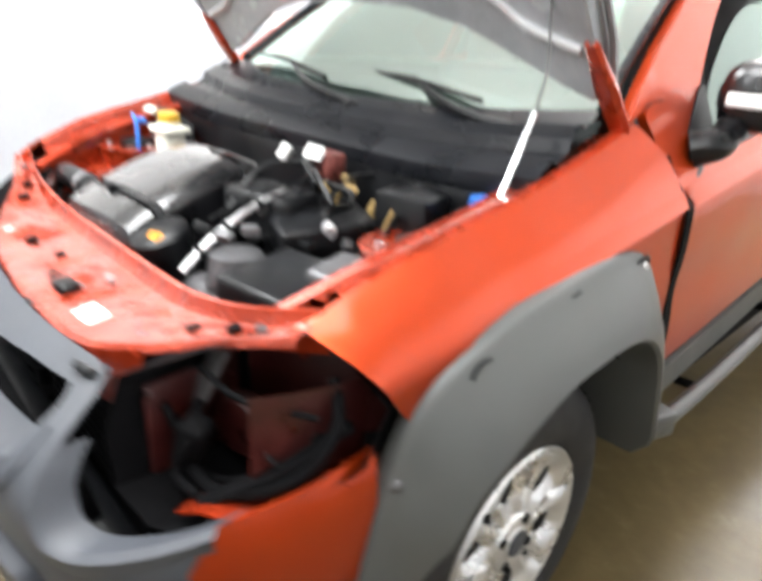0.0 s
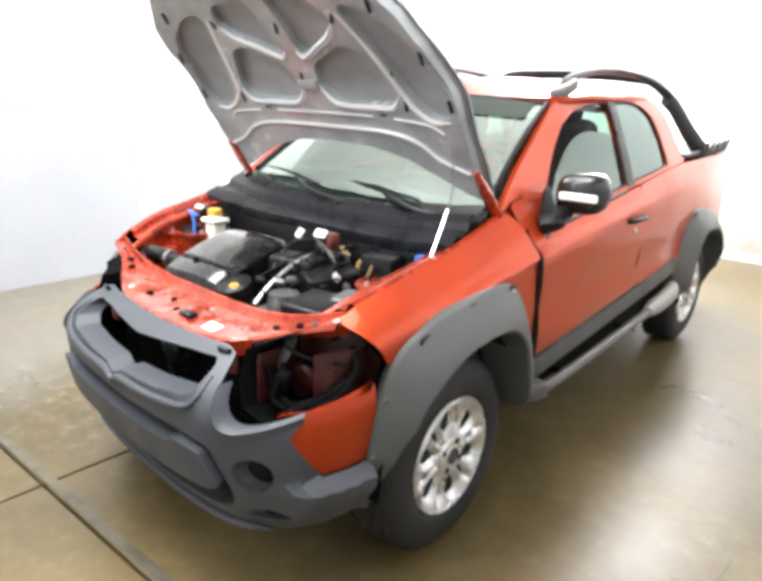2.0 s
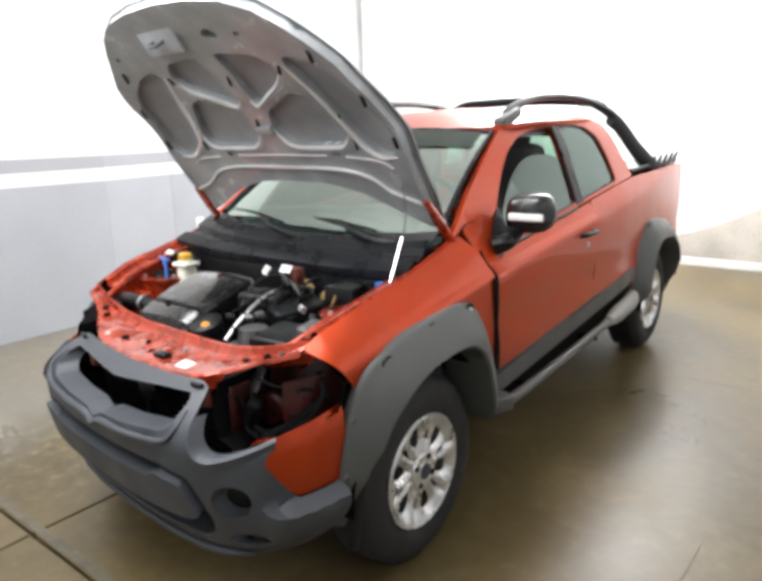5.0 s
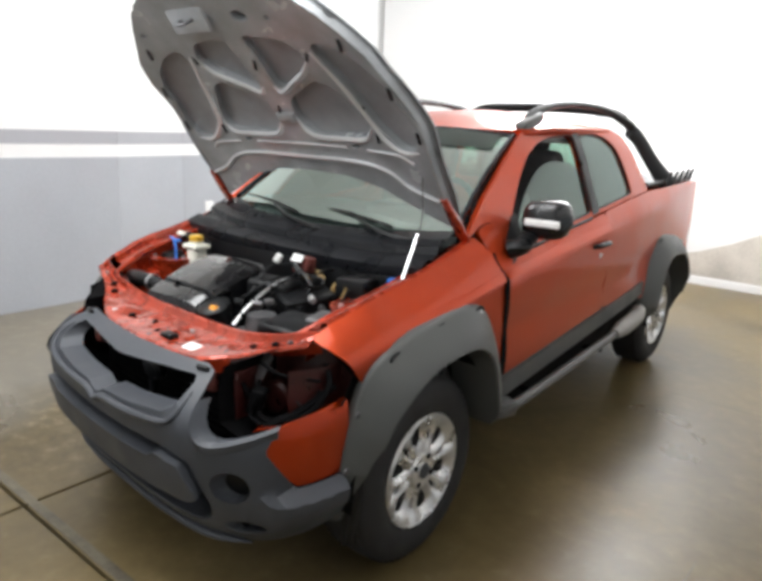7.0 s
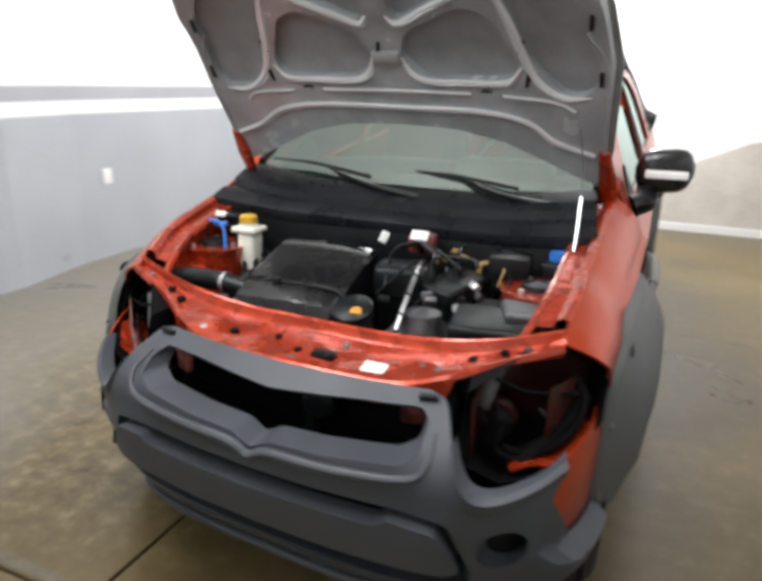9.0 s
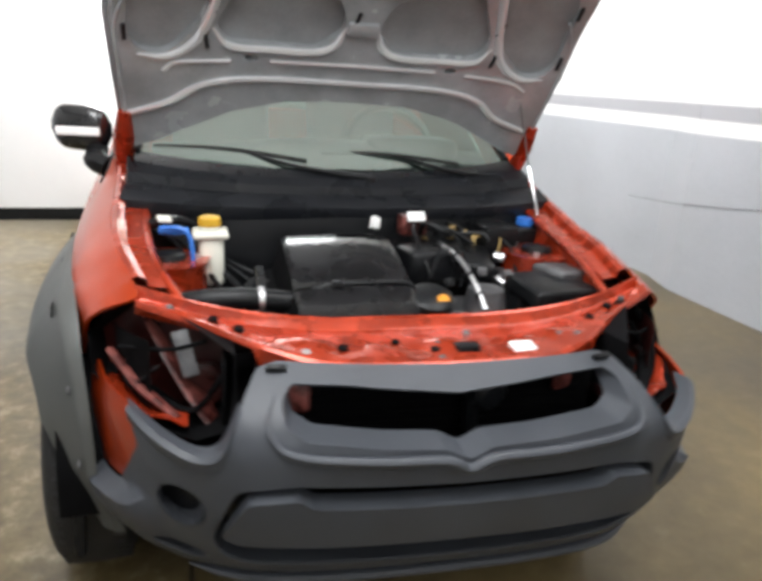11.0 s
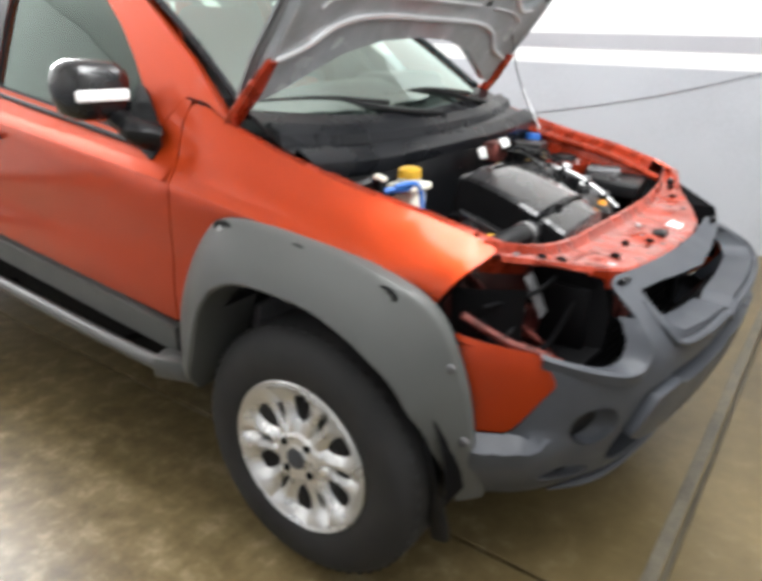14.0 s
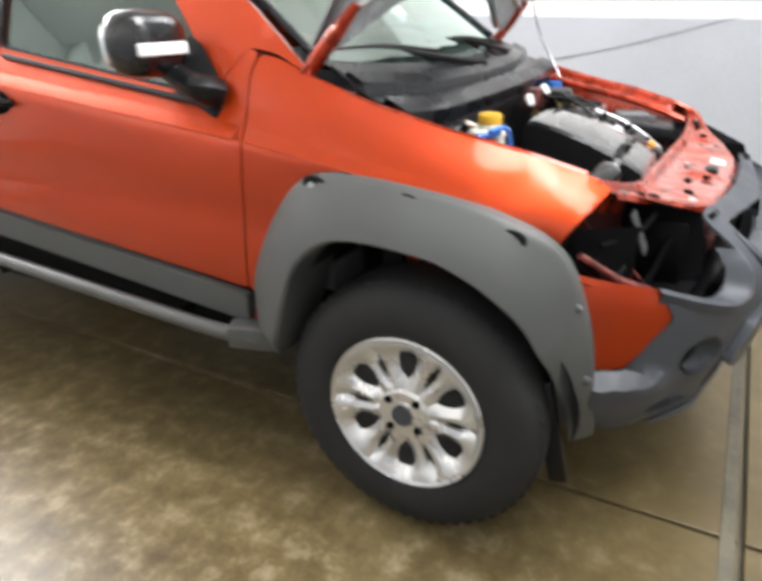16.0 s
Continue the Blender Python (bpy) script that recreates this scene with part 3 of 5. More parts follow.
    # pressed body line, standing proud over the lower door and fender
    for fx, ys, host in ((lambda y, z: fender_side(sx, y, z), np.linspace(-0.10, 0.462, 16), fender), (lambda y, z: door_x(y, z) + (0.006 if sx > 0 else 0), np.linspace(0.492, 1.53, 22), door)):
        rows = []
        for y in ys:
            zc = crease_z(y) + 0.004
            fade = min(1, max(0.05, (y + 0.10) / 0.2))
            rows.append([(sx * (fx(y, zc + dz) + o * fade), y, zc + dz) for o, dz in ((-0.002, 0.034), (0.0035, 0.018), (0.0065, 0.004), (0.006, 0.0), (-0.002, -0.004))])
        part("body_line", loft(rows), PAINT, host, warp=host is fender, angle=20)
    # handle over a flat near-black disc that stands for the recess's shade
    hy, hz = 1.40, 0.965
    hx = door_x(hy, hz)
    part("handle", tube([(sx * (hx + 0.002), hy - 0.085, hz), (sx * (hx + 0.03), hy - 0.06, hz + 0.004), (sx * (hx + 0.034), hy, hz + 0.006), (sx * (hx + 0.03), hy + 0.06, hz + 0.004), (sx * (hx + 0.002), hy + 0.085, hz)], 0.012, 8, 5), BLACK, door, "black pull handle")
    part("handle_recess", moved(lathe([(0.0, 0.0), (0.05, 0.0), (0.055, 0.002), (0.05, 0.004), (0.0, 0.004)], 20, "x"), Matrix.Translation((sx * (hx + 0.001), hy, hz)) @ Matrix.Diagonal((sx, 1.4, 0.7, 1))), DARK, door)
    part("lock", moved(lathe([(0, 0), (0.014, 0), (0.014, 0.006), (0.010, 0.009), (0, 0.009)], 14, "x"), Matrix.Translation((sx * (hx + 0.001), hy + 0.02, hz - 0.055)) @ Matrix.Diagonal((sx, 1, 1, 1))), STEEL, door)
    # sill trim and step tube
    SILL = [(0.485, 0.45), (0.485, 0.53), (1.2, 0.583), (2.22, 0.655), (2.22, 0.575), (1.4, 0.517), (0.56, 0.457)]
    part("sill_trim", sheet(rounded(SILL, 0.012, 2), lambda y, z: Vector((sx * (wide(y) + 0.012 - 0.04 * max(0, (0.50 + 0.07 * (y - 0.5)) - z)), y, z)), 0.06, 0.03, inw), FLARE, truck, "grey plastic sill moulding", angle=40)
    part("underbody_side", box((sx * 0.60 if sx > 0 else -0.74, 0.47, 0.34), (0.74 if sx > 0 else -0.60, 2.35, 0.56), 0.02), DARK, truck)
    part("rocker", loft([[(sx * x, y, 0.475 + 0.068 * (y - 0.5) + dz) for x, dz in ((0.775, 0.02), (0.765, -0.03), (0.73, -0.075), (0.66, -0.09))] for y in (0.47, 1.3, 2.25)]), PAINT, truck, "red rocker panel in shade")
    bar = part("step_tube", tube([(sx * 0.80, 0.40, 0.425), (sx * 0.845, 0.52, 0.425), (sx * 0.85, 1.2, 0.455), (sx * 0.84, 1.95, 0.485), (sx * 0.80, 2.12, 0.49)], 0.021, 16, 4), BAR, truck, "grey tubular side step")
    part("end_cap", tube([(sx * 0.85, 1.62, 0.475), (sx * 0.845, 1.75, 0.478), (sx * 0.835, 2.0, 0.49), (sx * 0.80, 2.16, 0.49)], [0.026, 0.042, 0.044, 0.036], 12, 6), CAP, bar)
    part("end_cap", moved(box((-0.035, -0.07, -0.035), (0.035, 0.07, 0.03), 0.012), pose(sx * 0.82, 0.455, 0.43, 0, 0, sx * -18)), FLARE, bar)
    for by in (0.75, 1.5):
        part("bracket", tube([(sx * 0.835, by, 0.415), (sx * 0.74, by, 0.41), (sx * 0.66, by, 0.40)], 0.012, 8, 4), DARK, bar)

# ---- wheel-arch flares ----
OUT = [(0.445, 0.40), (0.46, 0.54), (0.445, 0.63), (0.40, 0.73), (0.345, 0.815), (0.29, 0.868), (0.22, 0.888), (0.12, 0.889), (0.01, 0.878), (-0.12, 0.858), (-0.22, 0.828), (-0.285, 0.795), (-0.33, 0.745), (-0.362, 0.67),
       (-0.385, 0.59), (-0.40, 0.50), (-0.408, 0.40), (-0.412, 0.31)]
INN = [(0.36, 0.40), (0.335, 0.48), (0.31, 0.57), (0.283, 0.65), (0.25, 0.70), (0.208, 0.735), (0.16, 0.755), (0.10, 0.762), (0.02, 0.759), (-0.07, 0.748), (-0.15, 0.718), (-0.21, 0.683), (-0.262, 0.63), (-0.295, 0.575),
       (-0.325, 0.52), (-0.345, 0.455), (-0.358, 0.38), (-0.365, 0.30)]


def flare_base(sx, y):
    """Where the front flare meets the body: it draws in towards the bumper's corner."""
    return lerp_at(y, [(-0.41, 0.760), (-0.30, 0.777), (-0.15, 0.783), (0.3, 0.787)]) if sx > 0 else lerp_at(y, [(-0.41, 0.722), (-0.34, 0.746), (-0.20, 0.775), (0.3, 0.787)])


def flare(sx, y0, k, base, warp):
    o, i = smooth_line(OUT, 4), smooth_line(INN, 4)
    rows = []
    for a, b in zip(o, i):
        slim = min(1.0, float(np.linalg.norm(b - a)) / 0.11)
        prof = [(0.0, -0.02), (0.0, 0.012), (0.03, 0.020), (0.10, 0.028), (0.28, 0.048), (0.55, 0.074), (0.82, 0.092), (0.95, 0.098), (1.0, 0.092), (1.015, 0.06), (1.03, -0.10)]
        r = []
        for t, h in prof:
            q = a + (b - a) * t
            tuck = 0.32 * max(0.0, 0.47 - q[1])
            r.append((sx * (base(q[0]) - tuck + h * (slim if h > 0 else 1) * ((1 - 0.35 * min(1, max(0, (-q[0] - 0.22) / 0.18))) if k > 0 else 1)), y0 + k * q[0], q[1]))
        rows.append(r)
    return loft(rows)


def screw(sx, y, z, x):
    d = lathe([(0, 0.002), (0.024, 0.002), (0.026, 0.004), (0.020, 0.006), (0.014, 0.003), (0.009, 0.003), (0.008, 0.006), (0, 0.006)], 14, "x")
    return moved(d, Matrix.Translation((sx * x, y, z)) @ Matrix.Diagonal((sx, 1.25, 0.8, 1)))


for sx, side in SIDES:
    f = part("front_flare", flare(sx, 0.0, 1, lambda y: flare_base(sx, y), True), FLARE, truck, "broad grey plastic wheel-arch flare", warp=False, angle=32)
    # black discs stand for the shade in the pockets around the screw heads
    for y, z in ((0.25, 0.862), (0.02, 0.848), (-0.214, 0.803)):
        part("pocket_shade", screw(sx, y, z, flare_base(sx, y) + 0.026), BLACK, f)
        part("screw_head", moved(lathe([(0, 0), (0.010, 0), (0.009, 0.004), (0, 0.005)], 10, "x"), Matrix.Translation((sx * (flare_base(sx, y) + 0.031), y + 0.006, z - 0.004)) @ Matrix.Diagonal((sx, 1, 1, 1))), STEEL, f)
    for y, z in ((-0.348, 0.66), (-0.388, 0.49)):
        part("push_clip", moved(lathe([(0, 0), (0.015, 0), (0.014, 0.004), (0.006, 0.007), (0, 0.007)], 12, "x"), Matrix.Translation((sx * (flare_base(sx, y) + 0.016), y, z)) @ Matrix.Diagonal((sx, 1.2, 0.8, 1))), CAST, f, "grey plastic push clip")
    r = part("rear_flare", flare(sx, 2.745, -1, lambda y: wide(2.745), False), FLARE, truck, "broad grey plastic wheel-arch flare", angle=32)
    for y, z in ((0.25, 0.862), (0.02, 0.848), (-0.214, 0.803)):
        part("pocket_shade", screw(sx, 2.745 - y, z, wide(2.745) + 0.028), BLACK, r)
    for wy in (0.0, 2.745):
        rows = []
        for a in np.linspace(9, 183, 26):
            c, s = math.cos(radians(a)), math.sin(radians(a))
            rows.append([(sx * 0.80, wy + 0.385 * c, 0.37 + 0.405 * s), (sx * 0.50, wy + 0.385 * c, 0.37 + 0.405 * s), (sx * 0.48, wy + 0.1 * c, 0.37 + 0.1 * s)])
        part("wheel_liner", loft(rows), DARK, truck, angle=60)

# mudguard edge behind the front bumper corners
for sx, side in SIDES:
    part("splash_guard", moved(box((-0.012, -0.022, -0.12), (0.012, 0.022, 0.14), 0.008), pose(sx * 0.765, -0.335, 0.34, -14, 0, 0)), BLACK, truck)

# ---- roof, rails, load bed ----
ROOF = [(0.0, 0.865), (0.25, 0.875), (0.45, 0.91), (0.565, 0.97), (0.58, 1.15), (0.58, 1.9), (0.565, 2.06), (0.3, 2.10), (0, 2.11)]
ROOF = ROOF + [(-x, y) for x, y in ROOF[-2:0:-1]]


def roof_z(x, y):
    edge = lerp_at(y, [(0.85, 1.458), (1.0, 1.488), (1.2, 1.503), (1.9, 1.505), (2.11, 1.475)])
    crown = float(np.interp(y, [0.85, 0.95, 1.1, 1.3, 1.5, 1.9, 2.11], [1.476, 1.510, 1.545, 1.570, 1.582, 1.580, 1.550]))
    return edge + (crown - edge) * (1 - (x / 0.585) ** 2)


part("roof", sheet(rounded(ROOF, 0.03, 2), lambda x, y: Vector((x, y, roof_z(x, y))), 0.06, 0.02, (0, 0, -1)), PAINT, truck, "orange-red cab roof", angle=50)
part("cab_back", sheet(rounded([(-0.66, 0.6), (0.66, 0.6), (0.66, 1.18), (0.55, 1.45), (-0.55, 1.45), (-0.66, 1.18)], 0.04), lambda x, z: Vector((x, 2.20 - 0.12 * max(0, z - 1.1), z)), 0.1, 0.03, (0, -1, 0), [rounded([(-0.54, 1.17), (0.54, 1.17), (0.47, 1.42), (-0.47, 1.42)], 0.04)]), PAINT, truck)
rg = part("rear_window", sheet(rounded([(-0.56, 1.15), (0.56, 1.15), (0.49, 1.435), (-0.49, 1.435)], 0.04), lambda x, z: Vector((x, 2.185 - 0.12 * max(0, z - 1.1), z)), 0.2, 0.004, (0, -1, 0)), WSHIELD, truck, "clear rear cab window")
rg.visible_shadow = False
part("headliner", box((-0.53, 1.0, 1.43), (0.53, 2.1, 1.455), 0.01), FELT, truck, "pale cab roof lining")
for sx, side in SIDES:
    rail = part("roof_rail", tube([(sx * 0.53, 1.03, 1.505), (sx * 0.515, 1.12, 1.553), (sx * 0.505, 1.3, 1.597), (sx * 0.50, 1.58, 1.622), (sx * 0.50, 1.9, 1.622), (sx * 0.505, 2.15, 1.597), (sx * 0.52, 2.38, 1.545), (sx * 0.53, 2.46, 1.50)],
                                  [0.030, 0.028, 0.024, 0.022, 0.024, 0.030, 0.036, 0.030], 10, 5, 0.75), CHARCOAL, truck, "charcoal plastic roof rail")
    part("rail_foot", moved(box((-0.03, -0.09, -0.02), (0.03, 0.09, 0.028), 0.014, 3), pose(sx * 0.532, 1.06, 1.515, 18, 0, 0)), FLARE, rail)
    part("sport_bar", tube([(sx * 0.53, 2.40, 1.51), (sx * 0.56, 2.48, 1.46), (sx * 0.62, 2.62, 1.32), (sx * 0.68, 2.78, 1.19)], [0.035, 0.034, 0.036, 0.045], 10, 6, 1.3), CHARCOAL, truck, "black tubular sport bar")
    part("bed_rail", tube([(sx * 0.69, 2.3, 1.205), (sx * 0.68, 2.8, 1.210), (sx * 0.61, 3.60, 1.205)], 0.018, 8, 3, 0.8), BLACK, truck, "black cargo side capping")
    for by in (2.62, 2.82, 3.02, 3.22, 3.42):
        part("tie_hook", tube([(sx * (0.96 - 0.09 * by), by - 0.02, 1.20), (sx * (0.97 - 0.09 * by), by + 0.03, 1.268), (sx * (0.94 - 0.09 * by), by + 0.05, 1.21)], 0.010, 6, 4), BLACK, truck)
    part("tail_lamp", moved(box((-0.06, -0.05, -0.15), (0.05, 0.05, 0.15), 0.02, 3), pose(sx * 0.61, 3.60, 0.98)), TAIL, truck, "red tail lamp")
part("sport_bar_cross", tube([(-0.515, 2.30, 1.585), (-0.4, 2.32, 1.622), (0, 2.34, 1.632), (0.4, 2.32, 1.612), (0.515, 2.30, 1.575)], 0.028, 10, 6), BLACK, truck)
part("bed_cover", box((-0.62, 2.22, 1.165), (0.62, 3.60, 1.20), 0.015), BLACK, truck, "black soft load-bed cover")
part("tailgate", box((-0.60, 3.60, 0.6), (0.60, 3.66, 1.19), 0.02), PAINT, truck, "orange-red tailgate")
part("rear_bumper", box((-0.64, 3.58, 0.42), (0.64, 3.74, 0.60), 0.04, 3), FLARE, truck, "grey rear bumper")
part("chassis", box((-0.60, -0.30, 0.30), (0.60, 3.5, 0.52), 0.03), DARK, truck)

# ---- windscreen, cowl, wipers ----
def across(pts, n=24):
    half = smooth_line(pts, 8)
    xs = np.linspace(-pts[-1][0], pts[-1][0], n + 1)
    hx = [p[0] for p in half]
    return [(x, float(np.interp(abs(x), hx, [p[1] for p in half])), float(np.interp(abs(x), hx, [p[2] for p in half]))) for x in xs]


WS_LO, WS_HI = [(0, 0.215, 1.072), (0.35, 0.25, 1.083), (0.63, 0.355, 1.108)], [(0, 0.868, 1.478), (0.3, 0.882, 1.474), (0.525, 0.935, 1.458)]
lo, hi = across(WS_LO), across(WS_HI)
rows = []
for t in np.linspace(0, 1, 9):
    rows.append([tuple(np.array(a) * (1 - t) + np.array(b) * t + np.array((0, -0.012, 0.016)) * math.sin(math.pi * t)) for a, b in zip(lo, hi)])
ws = part("windscreen", loft(rows), WSHIELD, truck, "greenish windscreen reflecting the white walls")
ws.visible_shadow = False
part("screen_seal", joined(*[tube([tuple(np.array(r[k]) + np.array((0, -0.004, 0.004))) for r in rows], 0.011, 8, 3) for k in (0, -1)], tube([tuple(p) for p in rows[-1][::3]], 0.010, 8, 3)), COWL, ws, "dark windscreen rubber seal")
part("sun_band", loft([[tuple(np.array(p) + np.array((0, -0.004, 0.004))) for p in r[1:-1]] for r in ([tuple(np.array(a) * (1 - t) + np.array(b) * t + np.array((0, -0.012, 0.016)) * math.sin(math.pi * t)) for a, b in zip(lo, hi)] for t in (0.79, 0.89, 0.99))]), SUNBAND, ws, "dark sun band")

# paper stickers inside the upper corner of the screen
for k, (u, t) in enumerate(((3, 0.80), (3, 0.70), (5, 0.79))):
    q = [np.array(lo[i]) * (1 - v) + np.array(hi[i]) * v + np.array((0, 0.006, -0.006 + 0.016 * math.sin(math.pi * v))) - np.array((0, 0.012, 0)) * math.sin(math.pi * v) for i, v in ((u, t), (u + 1, t), (u + 1, t + 0.075), (u, t + 0.075))]
    bm = bmesh.new()
    bm.faces.new([bm.verts.new(Vector(p)) for p in q])
    out = bmesh.ops.extrude_face_region(bm, geom=bm.faces[:])
    for v in out["geom"]:
        if isinstance(v, bmesh.types.BMVert):
            v.co.y += 0.001
    part("sticker", bm, LABEL, ws, "white paper sticker behind the glass", smooth=False)

CF = [(0, 0.105, 0.985), (0.4, 0.10, 0.99), (0.665, 0.10, 1.012)]
cf = across(CF)
part("cowl_front", loft([[(p[0], p[1] + dy, p[2] + dz) for p in cf] for dy, dz in ((0.03, -0.16), (0.012, -0.10), (0.006, -0.035))]), BLACK, truck, "black bulkhead below the cowl")
rows = []
for t, dz, dy in ((0, -0.040, 0.0), (0, -0.028, -0.006), (0, 0.0, -0.006), (0.02, 0.007, 0), (0.20, 0.010, 0), (0.23, -0.008, 0), (0.42, -0.010, 0), (0.45, 0.014, 0), (0.62, 0.020, 0), (0.66, 0.006, 0), (0.9, 0.006, 0), (1.0, 0.004, 0), (1.08, -0.02, 0.02)):
    rows.append([tuple(np.array(a) * (1 - min(t, 1)) + np.array(b) * min(t, 1) + np.array((0, dy, dz))) for a, b in zip(cf, lo)])
cowl = part("cowl", loft(rows), COWL, truck, "charcoal plastic cowl grille", angle=28)
for cx in (-0.46, -0.2, 0.2, 0.46):
    for k in range(5):
        y = 0.150 + 0.008 * k + abs(cx) * 0.06
        part("cowl_slot", box((cx - 0.09, y, 0.998 + k * 0.0035), (cx + 0.09, y + 0.004, 1.016 + k * 0.0035), 0.001, 1), BLACK, cowl)
for px, ex in ((-0.36, 0.07), (0.16, 0.54)):
    w = part("wiper", tube([(ex, 0.185 + 0.05 * (ex > 0.3), 1.062), ((px + ex) / 2, 0.225, 1.088), (px, 0.30 + 0.03 * (px < 0), 1.13)], [0.013, 0.009, 0.006], 8, 6), BLACK, truck, "black windscreen wiper arm")
    part("blade", tube([(px - 0.22, 0.315 + 0.06 * (px < 0), 1.125 + 0.0 * px), (px, 0.285 + 0.03 * (px < 0), 1.128), (px + 0.24, 0.26, 1.105)], 0.007, 6, 6), RUBBER, w)
    part("pivot_cap", moved(lathe([(0, 0), (0.02, 0), (0.018, 0.014), (0.008, 0.02), (0, 0.02)], 12), Matrix.Translation((ex, 0.185 + 0.05 * (ex > 0.3), 1.052))), BLACK, w)
part("firewall", box((-0.66, 0.10, 0.45), (0.66, 0.16, 0.975), 0.01), BLACK, truck)

# ---- cabin ----
part("dashboard", tube([(-0.58, 0.52, 1.0), (0, 0.48, 1.03), (0.58, 0.52, 1.0)], [0.12, 0.13, 0.12], 14, 6), BLACK, truck, "dark dashboard")
part("dash_base", box((-0.64, 0.28, 0.85), (0.64, 0.62, 1.03), 0.04, 3), BLACK, truck)
part("instrument_hood", moved(box((-0.17, -0.09, 0), (0.17, 0.09, 0.08), 0.03, 3), pose(0.30, 0.50, 1.09)), BLACK, truck)
ring = [(0.18 * math.cos(a), 0.18 * math.sin(a), 0) for a in np.linspace(0, 2 * math.pi, 25)]
part("steering_wheel", moved(joined(tube(ring, 0.015, 8, 1), tube([(-0.17, 0, 0), (0, 0, -0.02), (0.17, 0, 0)], 0.02, 8, 4), tube([(0, 0, -0.02), (0, -0.17, 0)], 0.02, 8)), pose(0.30, 0.72, 1.10, 62, 0, 0)), BLACK, truck, "black steering wheel")
for cx in (-0.31, 0.31):
    seat = part("seat", joined(moved(box((-0.23, -0.25, -0.07), (0.23, 0.25, 0.07), 0.05, 3), pose(cx, 1.10, 0.82)), moved(box((-0.22, -0.06, -0.3), (0.22, 0.06, 0.3), 0.05, 3), pose(cx, 1.40, 1.10, -14, 0, 0))), SEATM, truck, "dark grey cloth seat")
    part("headrest", moved(box((-0.12, -0.045, -0.08), (0.12, 0.045, 0.08), 0.04, 3), pose(cx, 1.50, 1.42, -12, 0, 0)), SEATM, seat)
part("cabin_floor", box((-0.66, 0.3, 0.52), (0.66, 2.15, 0.60), 0.01), SEATM, truck)
part("rear_view_mirror", moved(box((-0.11, -0.015, -0.03), (0.11, 0.015, 0.03), 0.012, 3), pose(0, 0.93, 1.43)), BLACK, truck)

# ---- door mirrors ----
for sx, side in SIDES:
    mir = bmesh.new()
    rows = []
    for t in np.linspace(0, 1, 12):
        x = 0.725 + 0.195 * t
        k = (1 - abs(2 * t - 1) ** 4.0) ** 0.5 if 0 < t < 1 else 0.12
        k = max(k, 0.25)
        ring = []
        for a in np.linspace(0, 2 * math.pi, 20, endpoint=False):
            c, s = math.cos(a), math.sin(a)
            c, s = math.copysign(abs(c) ** 0.6, c), math.copysign(abs(s) ** 0.6, s)
            ring.append((sx * x, 0.70 + 0.05 * c * k * (1.2 if c < 0 else 0.7) + 0.03 * t, 1.14 + 0.078 * s * k + 0.012 * t))
        rows.append(ring)
    mir.free()
    mirror = part("door_mirror", loft(rows, True, True), GLOSSBLACK, truck, "black door mirror with a bright strip", angle=40)
    part("mirror_arm", tube([(sx * 0.735, 0.585, 1.03), (sx * 0.77, 0.60, 1.045), (sx * 0.775, 0.64, 1.06), (sx * 0.775, 0.69, 1.085)], [0.05, 0.045, 0.036, 0.036], 10, 5, 0.8), BLACK, mirror)
    part("mirror_foot", sheet(rounded([(0.568, 0.976), (0.552, 1.012), (0.588, 1.072), (0.66, 1.145), (0.70, 1.165), (0.715, 1.02), (0.62, 0.995)], 0.012), lambda y, z: Vector((sx * (door_x(y, z) + 0.006), y, z)), 0.03, 0.012, (-sx, 0, 0)), BLACK, mirror)
    part("mirror_strip", moved(box((-0.07, -0.006, -0.014), (0.07, 0.008, 0.014), 0.005), pose(sx * 0.83, 0.647, 1.138, 0, 0, sx * 6)), LABEL, mirror, "bright white strip across the mirror housing")
    part("mirror_glass", moved(box((-0.065, -0.003, -0.048), (0.065, 0.003, 0.048), 0.02), pose(sx * 0.822, 0.772, 1.145)), CHROME, mirror)


